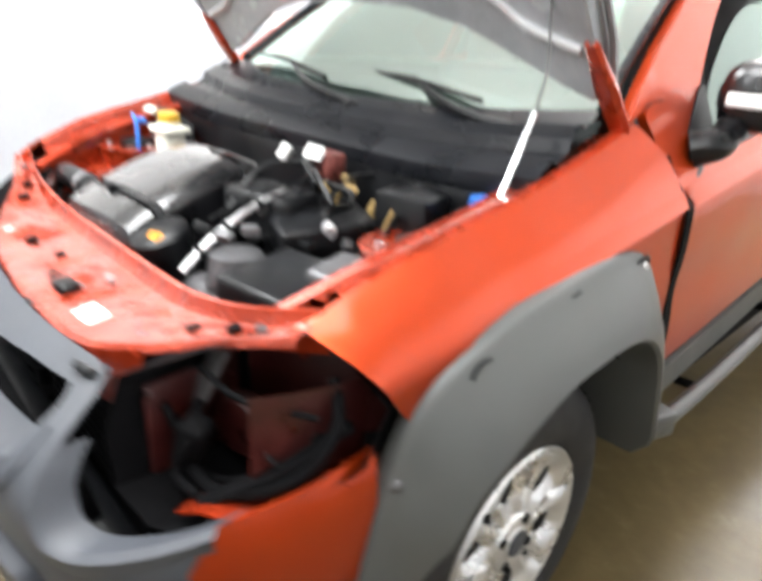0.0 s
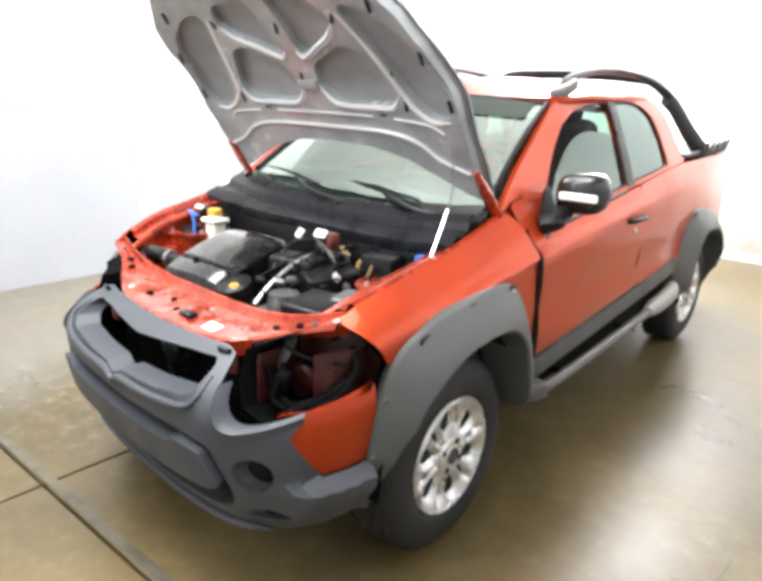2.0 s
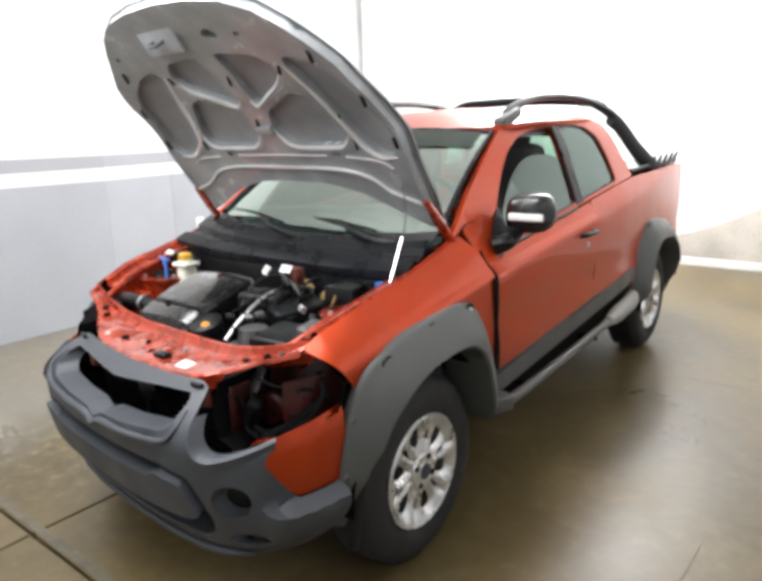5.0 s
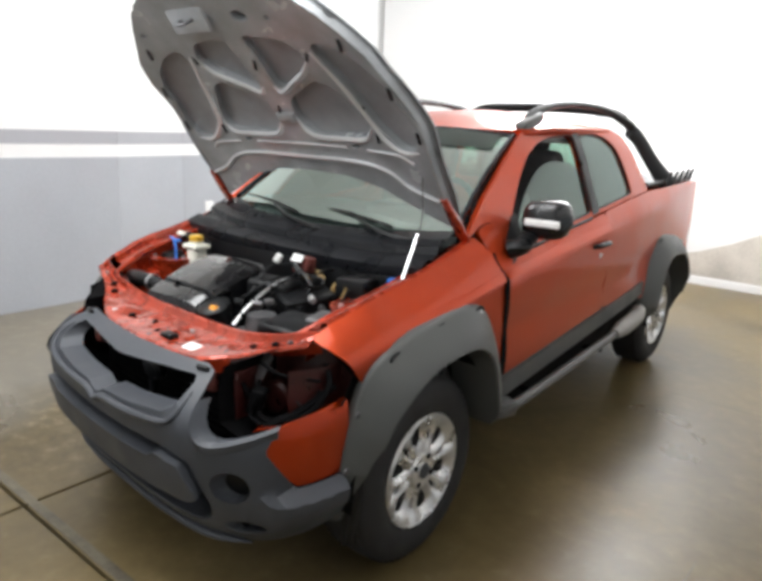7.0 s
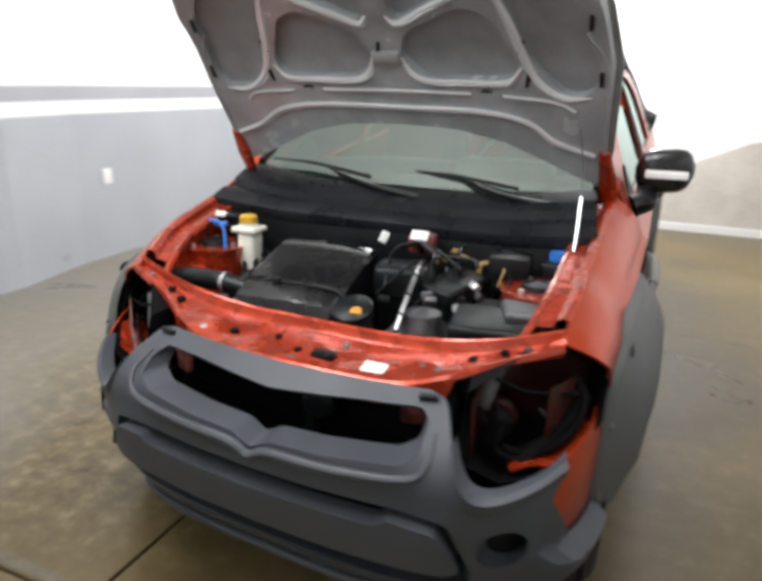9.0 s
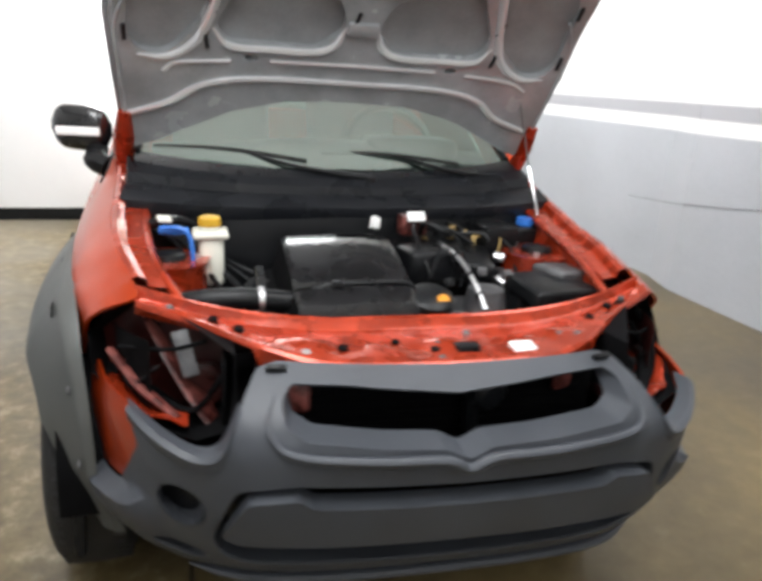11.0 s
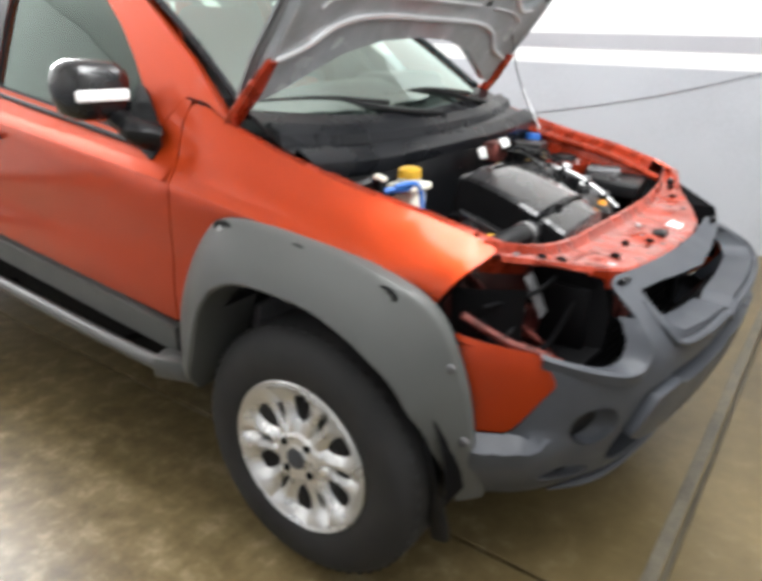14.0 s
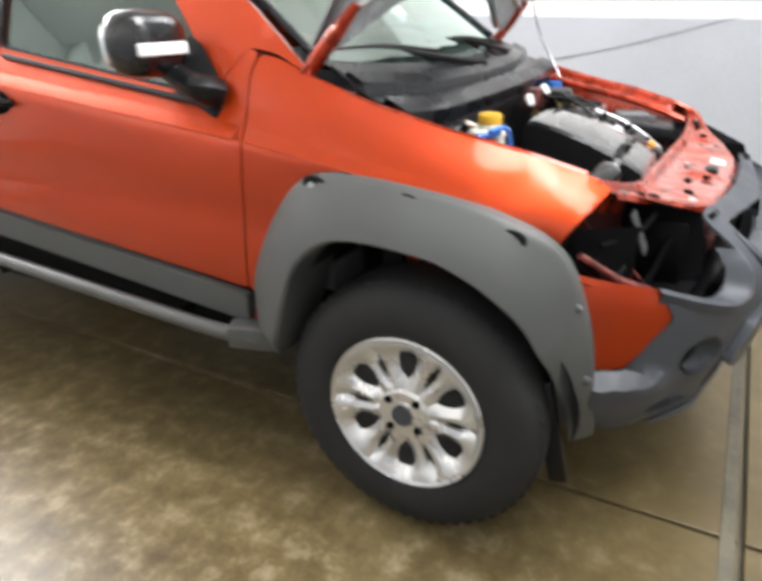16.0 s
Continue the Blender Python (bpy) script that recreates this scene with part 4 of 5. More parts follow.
# ---- wheels ----
def wheel_at(m, label):
    """A tyre on an alloy rim of six twin spokes, its outer face towards its own +x."""
    w = part("wheel", lathe([(0.0, -0.03), (0.17, -0.03), (0.17, -0.05), (0.0, -0.05)], 24, "x"), DARK, truck, label)
    w.matrix_local = m
    prof = [(0.190, -0.195), (0.225, -0.20), (0.30, -0.197), (0.325, -0.18), (0.334, -0.15), (0.336, -0.10), (0.334, -0.05), (0.329, -0.038), (0.319, -0.022), (0.304, -0.010), (0.285, -0.002), (0.255, 0.002), (0.232, 0.0), (0.214, -0.006), (0.203, -0.012), (0.19, -0.03)]
    part("tyre", lathe(prof, 56, "x"), RUBBER, w, "black road tyre", angle=30)
    tread = bmesh.new()
    for k in range(56):
        a = 2 * math.pi * k / 56
        for off, tilt in ((-0.052, 14), (-0.165, -14)):
            b = box((-0.022, -0.010, -0.004), (0.022, 0.010, 0.0010), 0.002, 1)
            moved(b, Matrix.Rotation(a, 4, "X") @ Matrix.Translation((off, 0, 0.3315 if off > -0.1 else 0.332)) @ Matrix.Rotation(radians(tilt), 4, "Z"))
            me = bpy.data.meshes.new("t")
            b.to_mesh(me)
            b.free()
            tread.from_mesh(me)
            bpy.data.meshes.remove(me)
    tagged(part("tread", tread, RUBBER, w, smooth=False), kind="stuff")
    part("rim", lathe([(0.190, -0.18), (0.196, -0.17), (0.190, -0.15), (0.180, -0.10), (0.181, -0.04), (0.189, -0.020), (0.200, -0.012), (0.204, -0.008), (0.200, -0.003), (0.190, -0.008), (0.178, -0.020), (0.173, -0.05), (0.173, -0.10), (0.182, -0.155)], 48, "x"), ALLOY, w, "silver painted alloy rim")
    # disc and barrel are black to give the shade behind the spokes
    part("brake_disc", lathe([(0, -0.13), (0.14, -0.13), (0.14, -0.115), (0, -0.115)], 28, "x"), BLACK, w)
    part("barrel", lathe([(0.171, -0.17), (0.172, -0.05), (0.168, -0.05), (0.167, -0.17)], 32, "x"), DARK, w)
    # six twin spokes: a groove down the middle of each, an opening between neighbours
    R = (0.036, 0.060, 0.080, 0.094, 0.108, 0.124, 0.140, 0.153, 0.163, 0.174, 0.1875)
    HALF = (2, 2, 2, 2.5, 5, 6.5, 7.5, 8, 6.5, 6, 6)
    DISH = (-0.012, -0.014, -0.019, -0.023, -0.026, -0.027, -0.025, -0.022, -0.017, -0.010, -0.0045)
    spoke = bmesh.new()
    grid = []
    for i, r in enumerate(R):
        t = min(1, max(0, (r - 0.055) / 0.05)) * (1 - 0.8 * max(0, (r - 0.160) / 0.0275))
        gap = HALF[i]
        angles = (-30, -30 + gap, -26 + gap, -11, -4, 0, 4, 11, 26 - gap, 30 - gap, 30)
        rise = (-0.012, -0.010, -0.002, 0.010, 0.004, -0.014, 0.004, 0.010, -0.002, -0.010, -0.012)
        grid.append([spoke.verts.new((DISH[i] + t * q, r * math.cos(radians(a)), r * math.sin(radians(a)))) for a, q in zip(angles, rise)])
    for i in range(len(R) - 1):
        for j in range(10):
            if not (3 <= i < 8 and j in (0, 9)) and not (4 <= i < 6 and j in (4, 5)):
                spoke.faces.new((grid[i][j], grid[i][j + 1], grid[i + 1][j + 1], grid[i + 1][j]))
    out = bmesh.ops.extrude_edge_only(spoke, edges=[e for e in spoke.edges if e.is_boundary])
    for v in out["geom"]:
        if isinstance(v, bmesh.types.BMVert):
            v.co.x -= 0.024
    bmesh.ops.recalc_face_normals(spoke, faces=spoke.faces)
    for k in range(6):
        part("spoke", moved(spoke.copy(), Matrix.Rotation(radians(60 * k), 4, "X")), ALLOY, w, angle=38)
    spoke.free()
    part("hub", lathe([(0.0, -0.03), (0.070, -0.03), (0.066, -0.012), (0.06, -0.0065), (0.036, -0.0065), (0.034, -0.003), (0.0, -0.003)], 28, "x"), ALLOY, w)
    part("hub_cap", lathe([(0.0, -0.004), (0.029, -0.004), (0.027, 0.001), (0.0, 0.002)], 20, "x"), PRIMER, w, "dark grey hub cap")
    for k in range(4):
        a = math.radians(90 * k + 50)
        part("wheel_bolt", moved(lathe([(0, -0.010), (0.0105, -0.010), (0.0105, -0.0035), (0.007, -0.002), (0, -0.002)], 10, "x"), Matrix.Translation((0, 0.052 * math.cos(a), 0.052 * math.sin(a)))), DARK, w)
    return w


wl = "silver alloy wheel of twin spokes with black tyre"
w0 = wheel_at(pose(0.797, 0, 0.336, 12, 0, 0), wl)
for m in (pose(-0.855, 0.0, 0.336, 0, 0, 180), pose(0.752, 2.745, 0.336, 30, 0, 0), pose(-0.752, 2.745, 0.336, 5, 0, 180)):
    copy_thing(w0, m)

# ---- front bumper ----
BP = smooth_line([(0, -0.755), (0.2, -0.752), (0.40, -0.732), (0.52, -0.695), (0.61, -0.635), (0.67, -0.565), (0.71, -0.49), (0.735, -0.42), (0.75, -0.345)], 8)
BU = np.concatenate([[0], np.cumsum([np.linalg.norm(b - a) for a, b in zip(BP[:-1], BP[1:])])])


def bumper(u, z, out=0.0):
    """The place on the bumper's skin: u metres round from the middle, at height z."""
    au, s = min(abs(u), BU[-1]), 1 if u >= 0 else -1
    x, y = (float(np.interp(au, BU, [p[i] for p in BP])) for i in range(2))
    e = 0.01
    dx, dy = (float(np.interp(min(au + e, BU[-1]), BU, [p[i] for p in BP]) - np.interp(max(au - e, 0), BU, [p[i] for p in BP])) for i in range(2))
    n = np.array((dy, -dx)) / math.hypot(dx, dy)
    off = lerp_at(z, [(0.24, 0.17), (0.27, 0.125), (0.31, 0.085), (0.36, 0.055), (0.42, 0.030), (0.50, 0.012), (0.58, 0.002), (0.64, 0.0), (0.68, 0.012), (0.71, 0.038), (0.74, 0.082), (0.765, 0.13), (0.785, 0.165)])
    off = off * (1 - lerp_at(z, [(0.30, 0.30), (0.46, 0.55)]) * min(1, max(0, (au - 0.55) / 0.3)))
    # below the painted corners the skin steps out as a ledge
    off -= 0.045 * min(1, max(0, (0.484 - z) / 0.018)) * min(1, max(0, (au - 0.66) / 0.10)) * (1 - min(1, max(0, (0.42 - z) / 0.16)))
    off -= out
    return Vector((s * (x + n[0] * off), y + n[1] * off, z)) if n[1] > 0 else Vector((s * (x - n[0] * off), y - n[1] * off, z))


half = [(0.0, 0.778), (0.25, 0.782), (0.40, 0.785), (0.455, 0.775), (0.47, 0.745), (0.475, 0.70), (0.495, 0.655), (0.535, 0.63), (0.60, 0.640), (0.742, 0.682),
        (0.704, 0.612), (0.755, 0.54), (0.797, 0.486), (0.90, 0.486), (0.945, 0.486), (0.955, 0.40), (0.945, 0.33), (0.85, 0.285), (0.65, 0.262), (0.45, 0.255), (0.2, 0.250), (0.0, 0.250)]
outline = half[:-1] + [(-u, z) for u, z in half[:0:-1]]
grille = [(0, 0.742), (0.25, 0.757), (0.39, 0.762), (0.412, 0.748), (0.40, 0.70), (0.36, 0.680), (0.18, 0.662), (0.05, 0.655), (0.0, 0.632), (-0.05, 0.655), (-0.18, 0.662), (-0.33, 0.678), (-0.375, 0.70), (-0.385, 0.735), (-0.365, 0.757), (-0.25, 0.755)]
mouth = [(0.47, 0.350), (0.525, 0.375), (0.535, 0.43), (0.47, 0.566), (0.36, 0.584), (0, 0.574), (-0.36, 0.584), (-0.47, 0.566), (-0.535, 0.43), (-0.525, 0.375), (-0.47, 0.350), (0, 0.344)]


def ellipse(cu, cz, ru, rz, n=24):
    return [(cu + ru * math.cos(2 * math.pi * k / n), cz + rz * math.sin(2 * math.pi * k / n)) for k in range(n)]


fogs = [(s * 0.60, 0.500) for s in (1, -1)]
holes = [rounded(grille, 0.010, 3), rounded(mouth, 0.02, 3)] + [ellipse(u, z, 0.062, 0.052) for u, z in fogs] + [ellipse(s * 0.64, 0.355, 0.075, 0.026) for s in (1, -1)]
bump = part("front_bumper", sheet(rounded(outline, 0.012, 2), bumper, 0.024, 0.006, (0, 1, 0), holes), PRIMER, truck, "grey primed front bumper with open grille", warp=True, angle=36)


def lip(loop, depth, out=0.0, shrink=1.0):
    """The wall of an opening, running back into the bumper."""
    c = np.mean(loop, 0)
    rows = []
    for d, k in ((0.0, 1.0), (0.35, 0.985), (1.0, shrink)):
        r = []
        for q in dense(loop, 0.03):
            q = c + (np.array(q) - c) * k
            r.append(bumper(q[0], q[1], out) + Vector((0, depth * d, 0)))
        rows.append(r)
    return loft(rows, True)


part("grille_surround", lip(rounded(grille, 0.010, 3), 0.075, 0.0, 0.94), PRIMER, bump, warp=True)
# the raised lower rim of the grille, notched in the middle
rim_pts = [(0.432, 0.735), (0.42, 0.69), (0.375, 0.657), (0.20, 0.640), (0.055, 0.634), (0.0, 0.612), (-0.055, 0.634), (-0.20, 0.640), (-0.36, 0.655), (-0.41, 0.70), (-0.40, 0.745)]
part("grille_rim", tube([tuple(bumper(u, z, 0.004)) for u, z in rim_pts], [0.002, 0.006, 0.011, 0.013, 0.014, 0.014, 0.014, 0.013, 0.011, 0.006, 0.002], 10, 5, 0.9), PRIMER, bump, warp=True)
part("mouth_wall", lip(rounded(mouth, 0.02, 3), 0.09, 0.0, 0.95), PRIMER, bump, warp=True)
part("plate_panel", sheet(rounded([(0.47, 0.436), (0.505, 0.455), (0.445, 0.550), (0.345, 0.562), (0.320, 0.540), (0, 0.534), (-0.320, 0.540), (-0.345, 0.562), (-0.445, 0.550), (-0.505, 0.455), (-0.47, 0.436), (0, 0.430)], 0.012, 2), lambda u, z: bumper(u, z, 0.020), 0.03, 0.050, (0, 1, 0)), PRIMER, bump, "raised grey number-plate panel", warp=True)
part("panel_web", sheet(rounded([(0.44, 0.30), (0.46, 0.45), (0.40, 0.60), (-0.40, 0.60), (-0.46, 0.45), (-0.44, 0.30)], 0.01, 2), lambda u, z: bumper(u, z, -0.09), 0.05, 0.03, (0, 1, 0)), DARK, bump, warp=True)
part("lower_lip", tube([tuple(bumper(u, 0.278, 0.012)) for u in np.linspace(-0.66, 0.66, 15)], [0.003, 0.017] + [0.020] * 9 + [0.017, 0.003], 10, 3, 0.7), PRIMER, bump, warp=True)
for u, z in fogs:
    part("fog_socket", lip(ellipse(u, z, 0.062, 0.052), 0.05, 0.0, 0.8), PRIMER, bump, warp=True)
    part("fog_back", sheet(ellipse(u, z, 0.06, 0.05), lambda a, b: bumper(a, b) + Vector((0, 0.045, 0)), 0.02, 0.003, (0, 1, 0)), BLACK, bump, warp=True)
    part("fog_ledge", loft([[bumper(u + 0.052 * math.cos(a), z - 0.008 + 0.04 * math.sin(a), o) + Vector((0, d, 0)) for a in np.linspace(math.pi * 1.08, math.pi * 1.92, 12)] for o, d in ((0.0, 0.0), (-0.01, 0.012), (-0.012, 0.03))]), PRIMER, bump, warp=True)
for s in (1, -1):
    part("lower_pocket", lip(ellipse(s * 0.64, 0.355, 0.075, 0.026), 0.04, 0.0, 0.85), PRIMER, bump, warp=True)
    part("pocket_back", sheet(ellipse(s * 0.64, 0.355, 0.073, 0.025), lambda a, b: bumper(a, b) + Vector((0, 0.036, 0)), 0.02, 0.003, (0, 1, 0)), BLACK, bump, warp=True)
    red = [(s * u, z) for u, z in ((0.736, 0.680), (0.85, 0.697), (0.975, 0.716), (0.968, 0.60), (0.952, 0.488), (0.802, 0.488), (0.748, 0.540), (0.697, 0.612))]
    part("bumper_corner", sheet(rounded(red, 0.012, 2), lambda u, z: bumper(u, z, -0.005), 0.03, 0.006, (0, 1, 0)), PAINT, bump, "orange-red painted bumper corner", warp=True)
    part("lamp_lip", loft([[bumper(s * u, z, o) + Vector((0, d, dz)) for u, z in smooth_line([(0.47, 0.72), (0.495, 0.655), (0.535, 0.632), (0.60, 0.642), (0.742, 0.682)], 5)] for o, d, dz in ((0.004, 0, -0.03), (0.010, 0, -0.004), (0.002, 0.006, 0.004), (0, 0.05, 0.0))]), PRIMER, bump, warp=True)
    part("bolt_tab", moved(box((-0.022, -0.008, -0.006), (0.022, 0.008, 0.008), 0.004), pose(*skew(bumper(s * 0.40, 0.778, 0.012)), -50, 0, s * 10)), BLACK, bump)

# ---- raised hood ----
HO, HS, HN = Vector((0, 0.33, 1.10)), Vector((0, -0.559, 0.829)), Vector((0, 0.829, 0.559))


def hood_at(x, s, h=0.0):
    q = min(1.0, (x / 0.67) ** 2)
    arch = float(np.interp(s, [0, 0.15, 0.3, 0.44, 0.57, 0.73, 0.85, 1.05], [0.014, 0.032, 0.038, 0.040, 0.022, -0.016, -0.056, -0.125]))
    return HO + Vector((x, 0, 0)) + HS * s + HN * (h + arch - (0.045 + 0.035 * min(1.0, max(0.0, (s - 0.5) / 0.2))) * q * q * min(1.0, s / 0.3))


HOOD = [(0, 0.205), (0.2, 0.195), (0.36, 0.155), (0.50, 0.09), (0.59, 0.045), (0.655, 0.02), (0.672, 0.15), (0.682, 0.45), (0.655, 0.64), (0.618, 0.755), (0.555, 0.835), (0.495, 0.905), (0.42, 0.975), (0.31, 1.025), (0.16, 1.052), (0, 1.06)]
HOOD = HOOD + [(-x, s) for x, s in HOOD[-2:0:-1]]
hood = part("hood", sheet(HOOD, lambda x, s: hood_at(x, s, 0.03), 0.035, 0.006, tuple(-HN)), HOODIN, truck, "raised hood in bare grey primer", angle=40)
part("hood_skin_inside", sheet([(x * 0.985, 0.5 + (s - 0.5) * 0.985) for x, s in HOOD], lambda x, s: hood_at(x, s, 0.018), 0.035, 0.004, tuple(-HN)), HOODPAN, hood, "dull grey inner face of the hood, recess shade in its colour", angle=40)
POCK = [[(0.045, 0.45), (0.07, 0.54), (0.25, 0.628), (0.325, 0.598), (0.405, 0.44), (0.37, 0.387), (0.12, 0.380)],
        [(0.04, 0.60), (0.07, 0.585), (0.24, 0.675), (0.285, 0.73), (0.24, 0.80), (0.05, 0.825)],
        [(0.335, 0.745), (0.39, 0.60), (0.44, 0.44), (0.53, 0.350), (0.60, 0.36), (0.628, 0.42), (0.605, 0.60), (0.55, 0.69), (0.46, 0.755), (0.36, 0.782)]]
BEADS = [[(0.045, 0.46), (0.07, 0.40), (0.13, 0.374), (0.25, 0.373), (0.365, 0.379), (0.41, 0.43)], [(0.028, 0.60), (0.06, 0.572), (0.15, 0.617), (0.235, 0.660), (0.278, 0.705)],
         [(0.322, 0.745), (0.376, 0.60), (0.425, 0.44), (0.465, 0.378), (0.53, 0.342), (0.605, 0.352)]]
pockets = [rounded([(k * x, s) for x, s in p], 0.03, 3) for p in POCK for k in (1, -1)]
small = [ellipse(s * 0.43, 0.415, 0.012, 0.012, 10) for s in (1, -1)] + [ellipse(x, 0.345, 0.020, 0.010, 10) for x in (-0.305, 0.30)] + [ellipse(0.13, 0.90, 0.035, 0.022, 14), ellipse(-0.45, 0.86, 0.014, 0.012, 10), ellipse(0.25, 0.885, 0.012, 0.01, 10)]
part("hood_frame", sheet([(x * 0.965, 0.51 + (s - 0.51) * 0.965) for x, s in HOOD], lambda x, s: hood_at(x, s, -0.014), 0.035, 0.03, tuple(HN), pockets + small), HOODIN, hood, "stamped grey hood frame with ribs", angle=45)


def hrib(pts, r, h=-0.014, flat=0.6):
    return tube([tuple(hood_at(x, s, h)) for x, s in pts], r, 8, 5, flat)


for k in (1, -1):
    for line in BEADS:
        # pale beads paint the highlight, so only along each pocket's lower side
        part("pocket_bead", hrib([(k * x, s) for x, s in line], [0.004, 0.013, 0.014, 0.014, 0.013, 0.004], -0.013, 0.8), HOODGLINT, hood)
    # slots are laid-on black boxes that stand for the shade in them
    for x, s, turn in ((0.41, 0.50, 70), (0.30, 0.73, 70), (0.425, 0.392, 80)):
        part("slot", moved(box((-0.022, -0.006, -0.003), (0.022, 0.006, 0.003), 0.002, 1), Matrix.Translation(hood_at(k * x, s, -0.016)) @ pose(0, 0, 0, 124, 0, 0) @ pose(0, 0, 0, 0, 0, k * turn)), BLACK, hood)
for x, s in ((-0.02, 0.49), (0.015, 0.70)):
    part("slot", moved(box((-0.022, -0.006, -0.003), (0.022, 0.006, 0.003), 0.002, 1), Matrix.Translation(hood_at(x, s, -0.016)) @ pose(0, 0, 0, 124, 0, 0) @ pose(0, 0, 0, 0, 0, 75)), BLACK, hood)
part("rear_bead", hrib([(-0.64, 0.158), (-0.53, 0.195), (-0.43, 0.255), (-0.28, 0.278), (0, 0.278), (0.28, 0.274), (0.42, 0.245), (0.50, 0.185), (0.62, 0.145)], 0.015), HOODGLINT, hood)
part("cross_bead", hrib([(-0.54, 0.30), (-0.5, 0.325), (-0.36, 0.332)], 0.009), HOODGLINT, hood)
part("cross_bead", hrib([(-0.25, 0.336), (0, 0.338), (0.25, 0.336)], 0.009), HOODGLINT, hood)
part("cross_bead", hrib([(0.35, 0.332), (0.5, 0.325), (0.56, 0.30)], 0.009), HOODGLINT, hood)
part("hood_tab", moved(box((-0.045, -0.02, -0.008), (0.045, 0.02, 0.008), 0.005), Matrix.Translation(hood_at(0, 0.46, -0.02)) @ pose(0, 0, 0, 124, 0, 0)), HOODIN, hood)
part("latch_plate", moved(box((-0.10, -0.05, -0.006), (0.10, 0.05, 0.008), 0.006), Matrix.Translation(hood_at(-0.12, 0.91, -0.02)) @ pose(0, 0, 0, 124, 0, 0)), HOODIN, hood, "grey latch striker plate")
part("striker", tube([tuple(hood_at(-0.15, 0.91, -0.02)), tuple(hood_at(-0.14, 0.91, -0.06)), tuple(hood_at(-0.10, 0.91, -0.06)), tuple(hood_at(-0.09, 0.91, -0.02))], 0.006, 8, 3), CAST, hood)
for sx, side in SIDES:
    part("hood_hinge", tube([(sx * 0.668, 0.375, 1.055), (sx * 0.668, 0.345, 1.095), tuple(hood_at(sx * 0.660, 0.07, -0.012)), tuple(hood_at(sx * 0.650, 0.17, -0.020))], [0.018, 0.028, 0.030, 0.018], 8, 5, 0.5), PAINT_IN, hood, "red painted hood hinge")
    part("gutter_rubber", tube([tuple(hood_at(sx * (0.650 - 0.5 * max(0, s - 0.45)), s, -0.014)) for s in (0.06, 0.3, 0.45, 0.56)], 0.006, 6, 4), HOODIN, hood)
    for s in (0.42, 0.60, 0.78):
        part("rubber_stop", moved(box((-0.006, -0.022, -0.004), (0.006, 0.022, 0.004), 0.002, 1), Matrix.Translation(hood_at(sx * (0.630 - 0.55 * max(0, s - 0.55)), s, -0.020)) @ pose(0, 0, 0, 124, 0, 0)), BLACK, hood)

rod = part("prop_rod", tube([(0.612, 0.04, 0.935), (0.611, 0.09, 1.02), (0.606, 0.145, 1.115)], [0.005, 0.0055, 0.005], 8, 4), CHROME, truck, "bright steel hood prop rod")
part("rod_upper", tube([(0.606, 0.145, 1.115), (0.60, 0.175, 1.19), tuple(hood_at(0.575, 0.25, -0.01))], 0.0028, 6, 4), BAR, rod)
for nm, x in (("hood_strut_right", -0.66),):
    part("washer_hose", tube([(x, 0.10, 0.98), (x + 0.01, 0.22, 1.05), (x + 0.01, 0.30, 1.10)], 0.005, 6, 4), BLACK, truck)


TAPE = mat("dull_yellow_loom_tape", (0.30, 0.20, 0.07), 0.6, 0.0, 0.2, 30, 200, 0.05)
# red paint darkened to maroon for the shade in the lamp cavities
MAROON = mat("shaded_red_paint", (0.034, 0.006, 0.005), 0.35, 0.0, 0.3, 25, 120, 0.1)
# dark base carries the lamp cavities' shade; the pale scuffs are wear
SCUFF = mat("scuffed_shaded_red_paint", (0.05, 0.008, 0.006), 0.4, 0.0, 0.0, 22, 90, 0.3, second=(0.20, 0.055, 0.045), contrast=0.8)
# ---- front crossmember and lamp cavities ----
ci = across([(0, -0.385, 0.802), (0.2, -0.388, 0.805), (0.36, -0.398, 0.822), (0.5, -0.393, 0.848), (0.64, -0.365, 0.885)], 90)
co = across([(0, -0.592, 0.772), (0.25, -0.578, 0.776), (0.38, -0.535, 0.798), (0.5, -0.465, 0.832), (0.64, -0.412, 0.872)], 90)
rows = []
for t, dz, dy in ((0, -0.06, 0.01), (0, 0.0, 0), (0.01, 0.010, 0), (0.04, 0.015, 0), (0.08, 0.012, 0), (0.11, -0.002, 0), (0.15, -0.010, 0), (0.25, -0.012, 0), (0.35, -0.010, 0), (0.45, -0.006, 0), (0.55, -0.004, 0), (0.65, -0.003, 0), (0.75, -0.002, 0), (0.85, 0.0, 0), (0.95, 0.0, 0), (1.0, -0.006, 0), (1.02, -0.05, 0.0)):
    row = []
    for a, b in zip(ci, co):
        # stamped pads and folds
        e = math.exp(-((t - 0.55) / 0.22) ** 2)
        z = dz * (0.25 if t > 1 and abs(a[0]) > 0.40 else 1) + e * (0.010 * max(0, math.sin(a[0] * 21 + 0.8)) ** 2 - 0.007 * max(0, math.sin(a[0] * 34 + 4 * t)) + 0.005 * noise.noise((a[0] * 22, t * 5, 3)))
        row.append(tuple(np.array(a) * (1 - t) + np.array(b) * t + np.array((0, dy, z))))
    rows.append(row)
cross = part("crossmember", loft(rows), PAINT_IN, truck, "dusty red radiator support panel with bolts", warp=True, angle=25)


